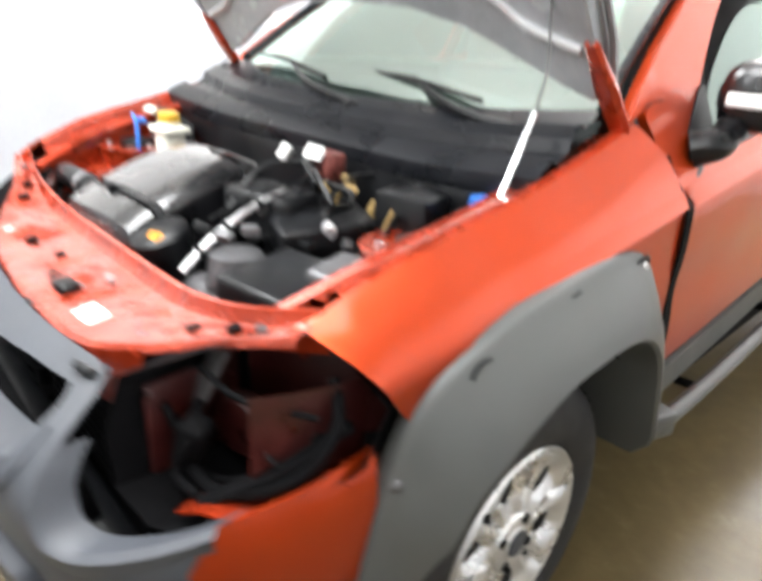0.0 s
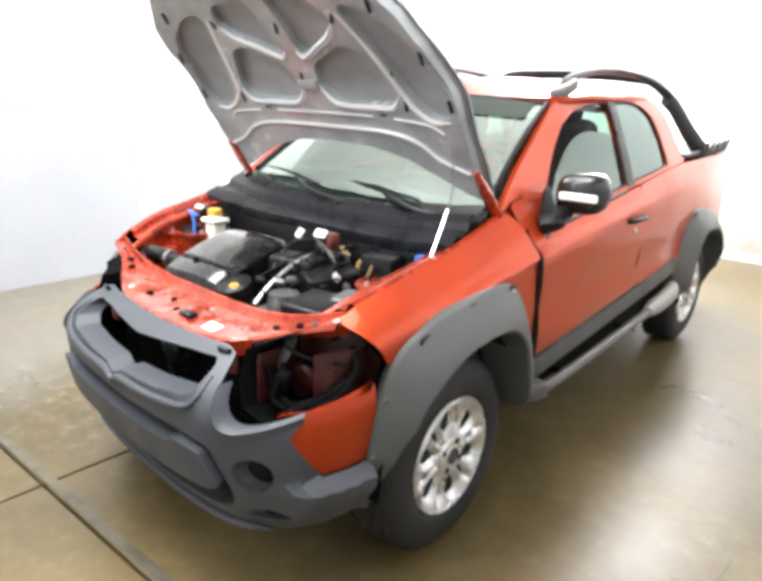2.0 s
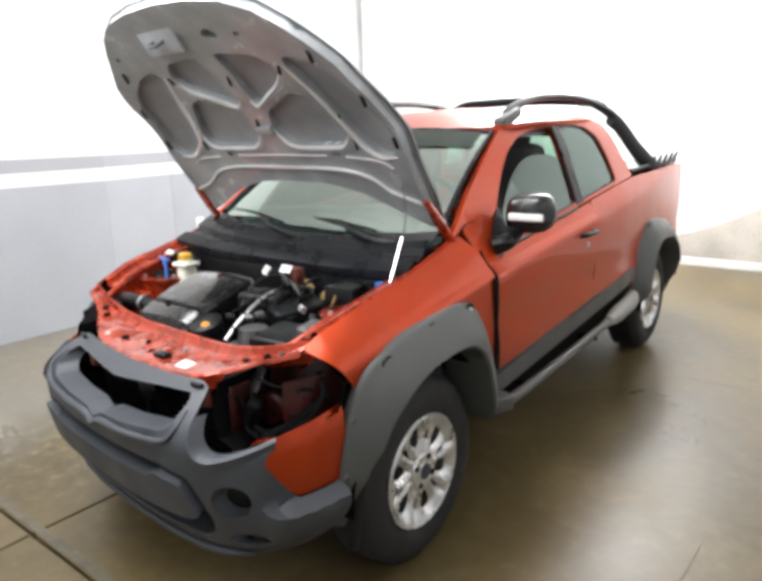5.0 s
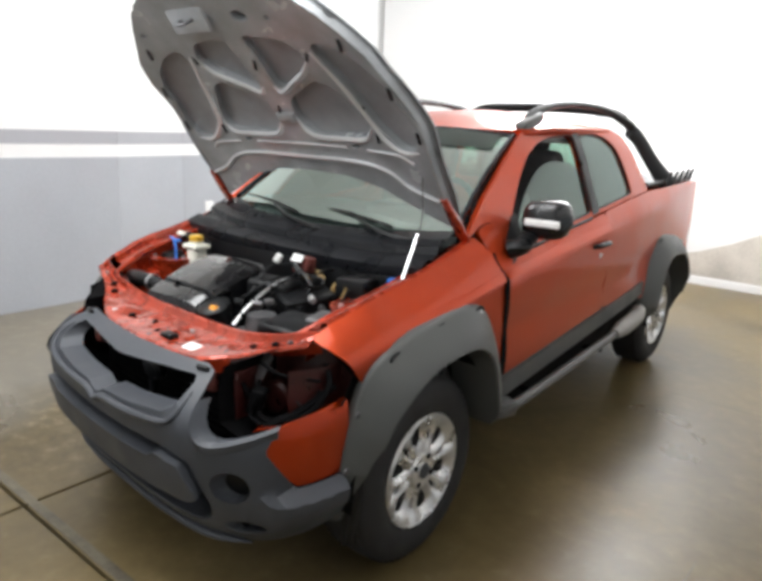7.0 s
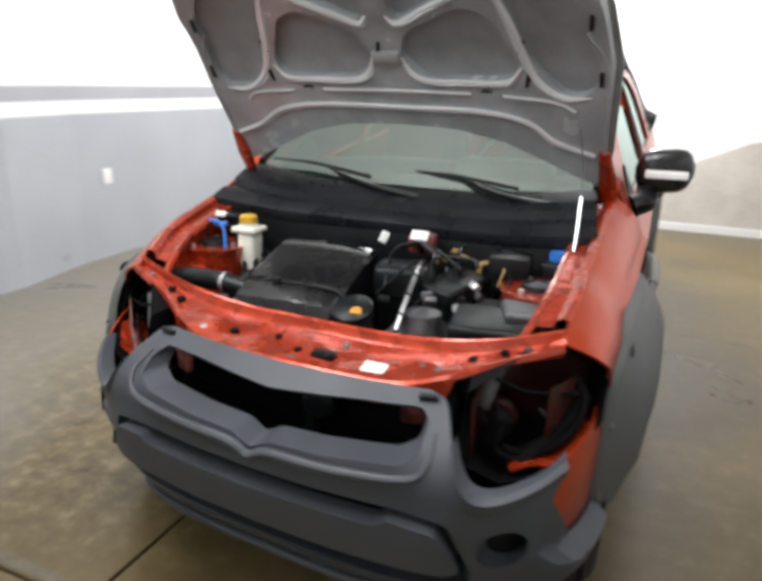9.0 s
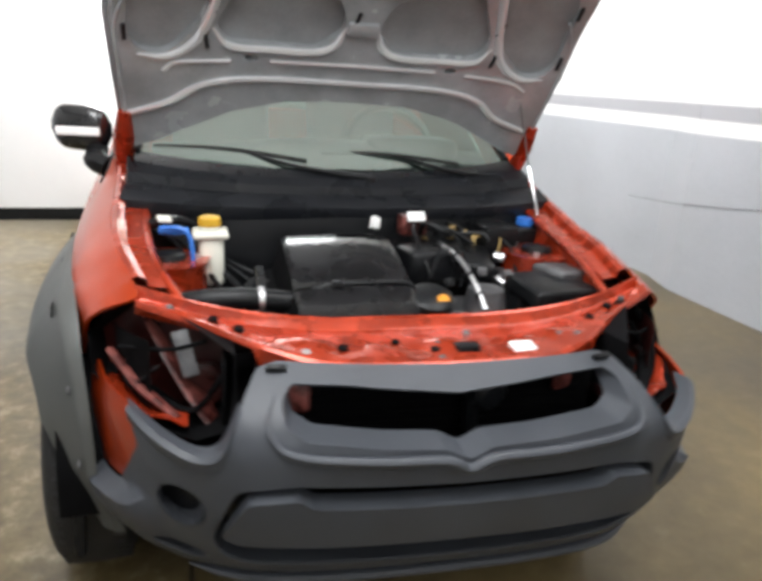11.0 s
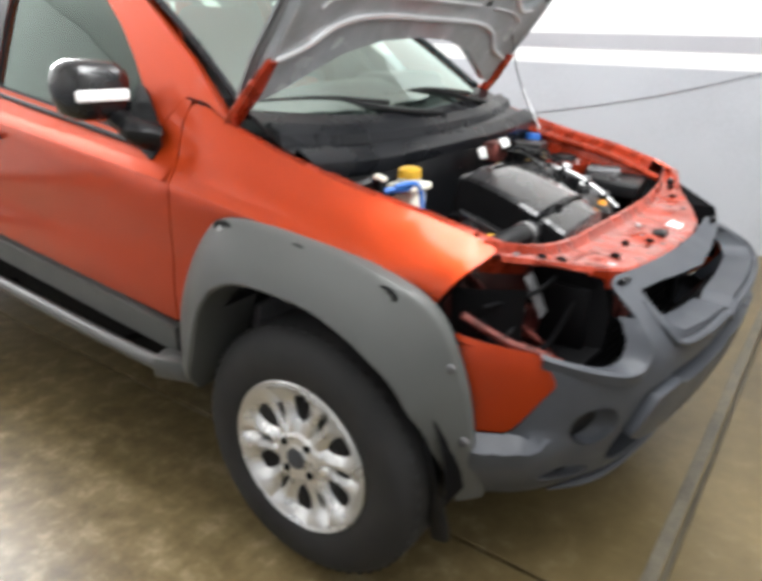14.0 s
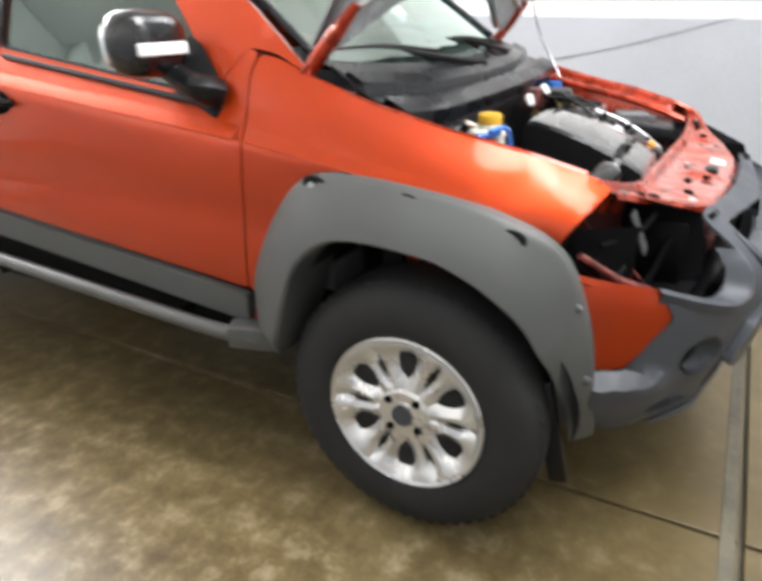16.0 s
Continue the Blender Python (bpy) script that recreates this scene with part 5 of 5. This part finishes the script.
def cross_at(x, t):
    a = np.array([np.interp(x, [p[0] for p in ci], [p[k] for p in ci]) for k in range(3)])
    b = np.array([np.interp(x, [p[0] for p in co], [p[k] for p in co]) for k in range(3)])
    return skew(Vector(a * (1 - t) + b * t))


def disc(p, r, h, material, name, parent, sq=False):
    m = Matrix.Translation(p) @ pose(0, 0, 0, 10, 0, 0)
    if sq:
        return part(name, moved(box((-r, -r * 0.7, -0.004), (r, r * 0.7, h), 0.003), m), material, parent)
    return part(name, moved(lathe([(0, -0.004), (r, -0.004), (r, h * 0.6), (r * 0.8, h), (0, h)], 12), m), material, parent)


# bolt holes and latch slot are laid on, near-black for their shade
for x, t, r, mtl, nm in ((0.215, 0.72, 0.030, LABEL, "paper_label"), (0.055, 0.68, 0.016, DARK, "latch_slot"), (-0.21, 0.62, 0.013, DARK, "bolt_hole"), (-0.43, 0.55, 0.013, DARK, "bolt_hole"), (-0.48, 0.45, 0.012, DARK, "bolt_hole"), (0.44, 0.55, 0.012, DARK, "bolt_hole"),
                         (0.51, 0.5, 0.011, DARK, "bolt_hole"), (0.56, 0.5, 0.009, CAST, "bolt"), (0.02, 0.55, 0.009, CAST, "bolt"), (0.09, 0.6, 0.009, CAST, "bolt"), (0.0, 0.85, 0.009, CAST, "bolt"), (0.33, 0.6, 0.009, CAST, "bolt"), (0.37, 0.75, 0.009, CAST, "bolt"),
                         (-0.30, 0.8, 0.012, STEEL, "bolt"), (-0.57, 0.5, 0.009, CAST, "bolt"), (0.11, 0.35, 0.009, STEEL, "bolt"), (-0.08, 0.5, 0.010, DARK, "bolt_hole"), (0.0, 0.68, 0.012, DARK, "bolt_hole")):
    disc(cross_at(x, t) + Vector((0, 0, -0.004)), r, 0.006, mtl, nm, cross, nm in ("paper_label", "latch_slot"))
part("hood_latch", moved(box((-0.03, -0.018, -0.05), (0.03, 0.018, 0.012), 0.006), Matrix.Translation(cross_at(0.075, 0.7))), BLACK, cross, "black hood latch")

part("radiator", box((-0.40, -0.52, 0.30), (0.42, -0.47, 0.755), 0.01), DARK, truck, "dark radiator behind the grille", warp=True)
for k in range(16):
    part("radiator_fin", box((-0.36, -0.526, 0.34 + k * 0.025), (0.38, -0.519, 0.348 + k * 0.025), 0.001, 1), DARK, truck, warp=True)
part("horn", moved(lathe([(0, -0.02), (0.03, -0.02), (0.042, -0.01), (0.042, 0.012), (0.02, 0.02), (0, 0.02)], 20, "y"), pose(0.10, -0.60, 0.70, 12, 0, 10)), BLACK, truck, "black disc horn behind the grille", warp=True)
part("latch_stay", box((0.055, -0.60, 0.60), (0.085, -0.575, 0.77), 0.006), BLACK, truck, warp=True)
part("impact_beam", box((-0.52, -0.63, 0.44), (0.52, -0.57, 0.54), 0.015), BLACK, truck, warp=True)
part("bumper_liner", box((-0.56, -0.58, 0.28), (0.56, -0.44, 0.42), 0.03), DARK, truck, warp=True)
for sx, side in SIDES:
    part("grille_bracket", moved(box((-0.03, -0.012, -0.035), (0.03, 0.012, 0.035), 0.012), pose(sx * 0.325 + 0.04, -0.560, 0.706, 0, 0, sx * 20)), SCUFF, truck, "red support bracket behind the grille")
    # the shell and its back are dark in colour to stand for shade
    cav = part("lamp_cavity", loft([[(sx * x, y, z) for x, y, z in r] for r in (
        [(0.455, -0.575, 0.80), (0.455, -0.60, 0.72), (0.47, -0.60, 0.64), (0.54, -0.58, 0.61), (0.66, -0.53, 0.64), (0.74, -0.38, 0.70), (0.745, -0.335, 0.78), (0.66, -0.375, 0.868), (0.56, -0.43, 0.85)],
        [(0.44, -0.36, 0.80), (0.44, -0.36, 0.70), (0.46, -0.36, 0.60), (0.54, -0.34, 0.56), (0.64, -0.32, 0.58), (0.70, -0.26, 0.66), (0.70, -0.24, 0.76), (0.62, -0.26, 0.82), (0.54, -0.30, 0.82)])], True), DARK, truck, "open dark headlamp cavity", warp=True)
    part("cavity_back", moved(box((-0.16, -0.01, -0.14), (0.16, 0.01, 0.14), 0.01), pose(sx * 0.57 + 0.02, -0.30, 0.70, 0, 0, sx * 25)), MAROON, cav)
    if sx < 0:
        part("lamp_rail", tube([(sx * 0.615, -0.31, 0.81), (sx * 0.57, -0.37, 0.73), (sx * 0.52, -0.44, 0.65), (sx * 0.49, -0.48, 0.60)], [0.018, 0.034, 0.040, 0.034], 10, 6, 0.28), SCUFF, cav, "scuffed dark red lamp mounting plate", warp=True)
    part("lamp_rail", tube([(sx * 0.70, -0.36, 0.745), (sx * 0.64, -0.44, 0.68), (sx * 0.57, -0.52, 0.635)], [0.012, 0.016, 0.012], 8, 6, 0.7), SCUFF if sx < 0 else DARK, cav, "lamp mounting rail", warp=True)
    part("lamp_lobe", moved(lathe([(0, -0.004), (0.03, -0.008), (0.046, -0.006), (0.054, 0.004), (0.050, 0.03), (0, 0.03)], 20, "y"), Matrix.Translation(skew(Vector((sx * 0.50, -0.42, 0.665)))) @ pose(0, 0, 0, 0, 0, sx * 12)), MAROON, cav, "red lobe of the lamp mount, darkened to maroon for shade")
    part("lamp_bracket", moved(box((-0.018, -0.004, -0.055), (0.018, 0.004, 0.05), 0.003), Matrix.Translation(skew(Vector((sx * (0.485 if sx > 0 else 0.545), -0.455, 0.765)))) @ pose(0, 0, 0, -20, sx * 14, 0)), CAST, cav, "bare grey metal bracket")
    part("loom", tube([skew(Vector(q)) for q in ((sx * 0.47, -0.52, 0.74), (sx * 0.53, -0.49, 0.64), (sx * 0.60, -0.46, 0.655), (sx * 0.67, -0.41, 0.69), (sx * 0.64, -0.37, 0.77))], 0.007, 8, 6), DARK, cav, "black wiring loom")
    part("loom", tube([skew(Vector(q)) for q in ((sx * 0.50, -0.48, 0.80), (sx * 0.58, -0.46, 0.775), (sx * 0.68, -0.40, 0.765))], 0.005, 8, 6), DARK, cav)
    # red inner panels that the missing lamp lays bare; the post's dark colour is painted shade
    part("lamp_floor", sheet(rounded([(0.555, -0.555), (0.66, -0.50), (0.735, -0.385), (0.695, -0.325), (0.60, -0.41), (0.545, -0.49)], 0.015, 2), lambda x, y: Vector((sx * x, y, 0.622 + 0.30 * (x - 0.555) + 0.012 * math.sin(30 * x + 18 * y))), 0.025, 0.004, (0, 0, -1)), PAINT_IN, cav, "red inner panel under the lamp opening", warp=True, angle=30)
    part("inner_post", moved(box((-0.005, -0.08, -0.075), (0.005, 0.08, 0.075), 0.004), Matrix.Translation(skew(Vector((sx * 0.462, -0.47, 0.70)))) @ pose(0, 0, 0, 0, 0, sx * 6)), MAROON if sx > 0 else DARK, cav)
    if sx > 0:
        part("lamp_plug", moved(box((-0.022, -0.022, -0.045), (0.022, 0.022, 0.045), 0.012, 3), Matrix.Translation(skew(Vector((0.515, -0.50, 0.69)))) @ pose(0, 0, 0, 10, 18, 30)), DARK, cav, "black lamp plug on its loom")
        part("loom", tube([skew(Vector(q)) for q in ((0.53, -0.51, 0.66), (0.57, -0.50, 0.645), (0.63, -0.47, 0.655), (0.68, -0.42, 0.69), (0.695, -0.38, 0.75), (0.66, -0.36, 0.80))], 0.009, 8, 6), DARK, cav, "black wiring loom")
        part("loom", tube([skew(Vector(q)) for q in ((0.50, -0.48, 0.74), (0.53, -0.51, 0.72), (0.52, -0.53, 0.66), (0.56, -0.52, 0.64))], 0.007, 8, 6), DARK, cav)
    # added sheet stops the view out through the opening; dark colour for shade
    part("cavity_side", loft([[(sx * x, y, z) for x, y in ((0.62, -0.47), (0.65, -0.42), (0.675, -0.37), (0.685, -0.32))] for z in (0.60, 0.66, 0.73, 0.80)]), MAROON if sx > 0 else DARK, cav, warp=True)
    part("loom_clip", tube([skew(Vector(q)) for q in ((sx * 0.60, -0.44, 0.73), (sx * 0.63, -0.45, 0.71), (sx * 0.645, -0.44, 0.69))], 0.004, 6, 4), BLACK, cav)

# ---- engine bay ----
part("bay_floor", box((-0.62, -0.46, 0.50), (0.62, 0.12, 0.56), 0.01), DARK, truck)
for sx, side in SIDES:
    tower = part("strut_tower", joined(moved(lathe([(0.0, 0.0), (0.11, 0.0), (0.105, -0.012), (0.10, -0.05), (0.13, -0.30), (0, -0.30)], 28), pose(sx * 0.545, -0.07, 0.885)), box((0.50 if sx > 0 else -0.66, -0.22, 0.58), (0.66 if sx > 0 else -0.50, 0.10, 0.84), 0.03)), PAINT_IN, truck, "red strut tower")
    part("tower_cap", moved(lathe([(0, 0), (0.05, 0), (0.045, 0.014), (0.02, 0.02), (0, 0.02)], 20), pose(sx * 0.545, -0.07, 0.885)), BLACK, tower)
    for a in range(3):
        part("nut", moved(lathe([(0, 0), (0.009, 0), (0.009, 0.012), (0, 0.012)], 6), pose(sx * 0.545 + 0.075 * math.cos(a * 2.1), -0.07 + 0.075 * math.sin(a * 2.1), 0.885)), STEEL, tower)
    part("gutter_tube", tube([skew(Vector((sx * (fender_x(y, top_z(y)) - 0.085), y, top_z(y) - 0.035))) for y in (-0.38, -0.2, 0, 0.2)], 0.012, 8, 5), PAINT_IN, truck)

# engine cover: flat top that slopes to the front, broad dark flank towards the coolant bottle
rows, flank = [], []
for y, z0, w in ((-0.385, 0.70, 0.94), (-0.388, 0.815, 0.96), (-0.380, 0.842, 0.98), (-0.345, 0.862, 1.0), (-0.326, 0.870, 1.0), (-0.322, 0.860, 0.99), (-0.308, 0.862, 0.99), (-0.304, 0.880, 1.0), (-0.24, 0.906, 1.0), (-0.16, 0.931, 1.0), (-0.095, 0.946, 1.0), (-0.070, 0.943, 0.99), (-0.062, 0.925, 0.97), (-0.060, 0.74, 0.95)):
    prof = ((-0.190, -0.20), (-0.190, -0.100), (-0.164, -0.094), (-0.158, -0.080), (-0.150, -0.040), (-0.140, -0.010), (-0.130, -0.002), (-0.116, 0.0), (0.0, 0.004), (0.08, 0.004), (0.150, -0.001), (0.160, -0.006), (0.170, -0.020), (0.176, -0.07), (0.176, -0.20))
    ring = [(-0.112 + w * px, y, max(0.62, z0 + pz)) for px, pz in prof]
    flank.append(ring[:6])
    rows.append(ring[5:])
cover = part("engine_cover", loft(rows), GLOSSBLACK, truck, "glossy black engine cover, dusty on top", angle=22)
part("cover_flank", loft(flank), DARK, cover, "matt black flank of the cover", angle=22)
part("cover_hose", tube([(-0.285, -0.315, 0.790), (-0.22, -0.314, 0.848), (-0.17, -0.313, 0.872), (-0.06, -0.312, 0.876), (0.03, -0.312, 0.874), (0.066, -0.312, 0.85)], 0.008, 8, 6), BLACK, cover)
part("cover_clip", moved(box((-0.012, -0.022, -0.006), (0.012, 0.022, 0.010), 0.004), pose(-0.145, -0.312, 0.876, -14, 0, 0)), BLACK, cover)
part("cover_ledge", loft([[(x, y, 0.80 + 0.35 * (y + 0.36) + dz) for y in (-0.36, -0.25, -0.12)] for x, dz in ((-0.300, -0.03), (-0.303, -0.012), (-0.322, -0.010), (-0.326, -0.016), (-0.326, -0.06))]), GLOSSBLACK, cover)
part("cover_groove", tube([(-0.10, -0.10, 0.9495), (0.03, -0.105, 0.9485)], 0.003, 6, 3), DARK, cover)
part("breather", tube([(-0.29, -0.14, 0.82), (-0.33, -0.15, 0.83), (-0.36, -0.21, 0.80), (-0.34, -0.28, 0.76)], 0.018, 10, 5), BLACK, truck)
part("intake_hose", tube([(-0.25, -0.30, 0.83), (-0.36, -0.31, 0.845), (-0.46, -0.30, 0.84), (-0.55, -0.27, 0.82)], [0.026, 0.028, 0.030, 0.028], 14, 6), BLACK, truck, "black air intake hose")
part("hose_clamp", moved(lathe([(0.029, -0.006), (0.032, -0.006), (0.032, 0.006), (0.029, 0.006)], 18, "x"), pose(-0.33, -0.307, 0.842)), STEEL, truck)
knob = part("dipstick_knob", moved(lathe([(0, -0.012), (0.016, -0.012), (0.019, 0), (0.016, 0.012), (0, 0.012)], 14), pose(0.122, -0.357, 0.835, 60, 0, 0)), ORANGE, truck, "orange oil dipstick knob")
part("dipstick_tube", tube([(0.122, -0.35, 0.83), (0.12, -0.33, 0.78), (0.11, -0.30, 0.68)], 0.006, 6, 4), BLACK, knob)
part("filler_neck", moved(lathe([(0, -0.08), (0.045, -0.08), (0.05, 0.0), (0.058, 0.004), (0.058, 0.03), (0.05, 0.036), (0, 0.036)], 22), pose(0.10, -0.33, 0.815, 20, 0, 0)), BLACK, truck)

# striped silver hose and small looms over the gearbox
part("foil_hose", tube([(0.20, -0.08, 0.92), (0.225, -0.20, 0.905), (0.235, -0.30, 0.86), (0.24, -0.37, 0.81)], 0.0070, 10, 6), STEEL, truck, "bright foil-wrapped hose")
for q in ((0.222, -0.19, 0.906), (0.232, -0.27, 0.875), (0.238, -0.33, 0.838)):
    part("hose_band", moved(lathe([(0.0076, -0.008), (0.0095, -0.008), (0.0095, 0.008), (0.0076, 0.008)], 12, "y"), pose(*q, -28, 0, 0)), BLACK, truck)
part("gearbox", joined(moved(box((-0.10, -0.11, -0.10), (0.10, 0.11, 0.08), 0.04, 3), pose(0.26, -0.24, 0.70)), moved(lathe([(0, 0), (0.06, 0), (0.05, 0.06), (0, 0.07)], 18), pose(0.28, -0.28, 0.78))), CAST, truck, "dull cast gearbox housing")
part("throttle_box", moved(box((-0.09, -0.06, -0.05), (0.09, 0.06, 0.05), 0.02, 3), pose(0.17, -0.12, 0.87, 0, 0, 12)), BLACK, truck)
part("coil_pack", moved(box((-0.06, -0.10, -0.03), (0.06, 0.10, 0.03), 0.012, 3), pose(0.31, -0.10, 0.86, 4, 6, -20)), BLACK, truck)
fuse = part("relay_box", moved(box((-0.040, -0.028, -0.04), (0.040, 0.028, 0.022), 0.008), pose(0.165, 0.030, 0.958)), SCUFF, truck, "red relay box with white label")
part("relay_label", moved(box((-0.028, -0.003, -0.016), (0.028, 0.003, 0.016), 0.002), pose(0.165, -0.004, 0.980, -35, 0, 0)), LABEL, fuse)
part("connector", moved(box((-0.013, -0.012, -0.019), (0.013, 0.012, 0.019), 0.005), pose(0.042, 0.01, 0.958, -20, 25, 20)), LABEL, truck, "white plastic connector")
rng = random.Random(4)
for k in range(16):
    a = Vector((rng.uniform(0.12, 0.42), rng.uniform(-0.05, 0.07), rng.uniform(0.88, 0.96)))
    b = a + Vector((rng.uniform(-0.10, 0.14), rng.uniform(-0.22, -0.03), rng.uniform(-0.10, 0.02)))
    c = (a + b) / 2 + Vector((rng.uniform(-0.04, 0.04), 0, rng.uniform(0.01, 0.05)))
    part("engine_wire", tube([tuple(a), tuple(c), tuple(b)], rng.choice((0.004, 0.006, 0.009)), 6, 5), rng.choice((BLACK, BLACK, BLACK, TAPE, SCUFF, TAPE)) if k % 2 else BLACK, truck)
for x, y, z in ((0.285, -0.01, 0.945), (0.315, -0.03, 0.935), (0.26, -0.05, 0.93)):
    part("loom_tape", moved(lathe([(0, -0.014), (0.008, -0.014), (0.010, 0), (0.008, 0.014), (0, 0.014)], 10, "x"), pose(x, y, z, 0, 20, 35)), TAPE, truck)
for k in range(9):
    x, y, z = rng.uniform(0.10, 0.42), rng.uniform(-0.34, 0.02), rng.uniform(0.80, 0.90)
    part("clip", moved(box((-0.012, -0.016, -0.010), (0.012, 0.016, 0.010), 0.004), pose(x, y, z, rng.uniform(0, 60), rng.uniform(0, 60), rng.uniform(0, 180))), rng.choice((CAST, BLACK, STEEL)), truck)

# battery with its cover and clamp
bat = part("battery", box((0.37, -0.30, 0.62), (0.58, -0.04, 0.815), 0.012), BLACK, truck, "black car battery with a grey top")
part("battery_top", box((0.375, -0.20, 0.812), (0.50, -0.045, 0.828), 0.006), CAST, bat)
part("battery_cover", moved(box((-0.10, -0.085, -0.03), (0.10, 0.085, 0.02), 0.012, 3), pose(0.47, -0.295, 0.842, 4, 0, 6)), BLACK, bat, "matt black battery cover")
part("terminal", moved(lathe([(0, 0), (0.016, 0), (0.012, 0.026), (0, 0.026)], 12), pose(0.53, -0.09, 0.826)), STEEL, bat)
part("terminal_clamp", moved(box((-0.03, -0.018, 0), (0.03, 0.018, 0.02), 0.006), pose(0.54, -0.12, 0.83, 0, 0, 50)), STEEL, bat)
part("battery_cable", tube([(0.53, -0.10, 0.845), (0.50, -0.02, 0.88), (0.44, 0.02, 0.86), (0.40, 0.05, 0.80)], 0.010, 8, 6), BLACK, bat)
part("fuse_cover", moved(box((-0.07, -0.06, -0.02), (0.07, 0.06, 0.015), 0.012, 3), pose(0.55, -0.22, 0.862, 0, 4, 18)), CAST, truck, "grey plastic fuse box lid")

# coolant bottle, blue hoses, brake reservoir
res = part("coolant_bottle", moved(joined(box((-0.030, -0.034, -0.165), (0.036, 0.034, -0.025), 0.016, 3), box((-0.046, -0.042, -0.032), (0.048, 0.042, -0.012), 0.008, 3), lathe([(0, -0.02), (0.03, -0.02), (0.03, 0.0), (0, 0.0)], 18)), pose(-0.434, -0.027, 0.962)), WHITEPL, truck, "milky coolant bottle with yellow cap")
part("cap", moved(lathe([(0, 0), (0.029, 0), (0.031, 0.006), (0.029, 0.024), (0.022, 0.028), (0, 0.028)], 22), pose(-0.434, -0.027, 0.960)), YELLOW, res, "yellow screw cap")
part("blue_hose", tube([(-0.56, -0.07, 0.965), (-0.51, -0.09, 0.968), (-0.485, -0.095, 0.94), (-0.478, -0.10, 0.86), (-0.46, -0.11, 0.80)], 0.006, 8, 6), BLUE, truck, "blue coolant hose")
part("blue_hose", tube([(-0.56, -0.04, 0.95), (-0.52, -0.075, 0.955), (-0.49, -0.07, 0.96)], 0.008, 8, 5), BLUE, truck)
part("black_hose", tube([(-0.60, 0.03, 0.95), (-0.54, 0.0, 0.97), (-0.50, 0.03, 0.96), (-0.46, 0.06, 0.93)], 0.014, 8, 5), BLACK, truck)
part("hose_tag", moved(box((-0.018, -0.014, -0.005), (0.018, 0.014, 0.005), 0.003), pose(-0.55, -0.02, 0.978, 20, 8, 20)), WHITEPL, truck)
brk = part("brake_reservoir", box((0.525, 0.03, 0.86), (0.62, 0.115, 0.935), 0.014, 3), BLACK, truck, "black brake fluid reservoir with blue cap")
part("cap", moved(lathe([(0, 0), (0.028, 0), (0.030, 0.006), (0.027, 0.026), (0, 0.028)], 18), pose(0.573, 0.07, 0.935)), BLUE, brk, "bright blue screw cap")
part("wiper_motor", moved(lathe([(0, 0), (0.05, 0), (0.055, 0.02), (0.05, 0.07), (0.02, 0.08), (0, 0.08)], 20, "x"), pose(0.40, 0.06, 0.90)), BLACK, truck)
part("abs_block", moved(box((-0.06, -0.05, -0.05), (0.06, 0.05, 0.05), 0.01), pose(0.44, 0.02, 0.90, 0, 0, 10)), BLACK, truck)
for k in range(5):
    part("pipe", tube([(-0.60 + 0.02 * k, 0.09, 0.93), (-0.52 + 0.03 * k, 0.02, 0.90 - 0.01 * k), (-0.46 + 0.05 * k, -0.10, 0.80), (-0.40 + 0.05 * k, -0.24, 0.72)], 0.006 + 0.002 * (k % 3), 7, 6), BLACK, truck)
part("alternator", moved(lathe([(0, -0.06), (0.055, -0.06), (0.065, -0.03), (0.065, 0.04), (0.04, 0.06), (0, 0.06)], 20, "x"), pose(-0.36, -0.18, 0.72)), CAST, truck)
part("yellow_cap", moved(lathe([(0, 0), (0.014, 0), (0.012, 0.02), (0, 0.02)], 12), pose(-0.355, -0.23, 0.81)), YELLOW, truck)
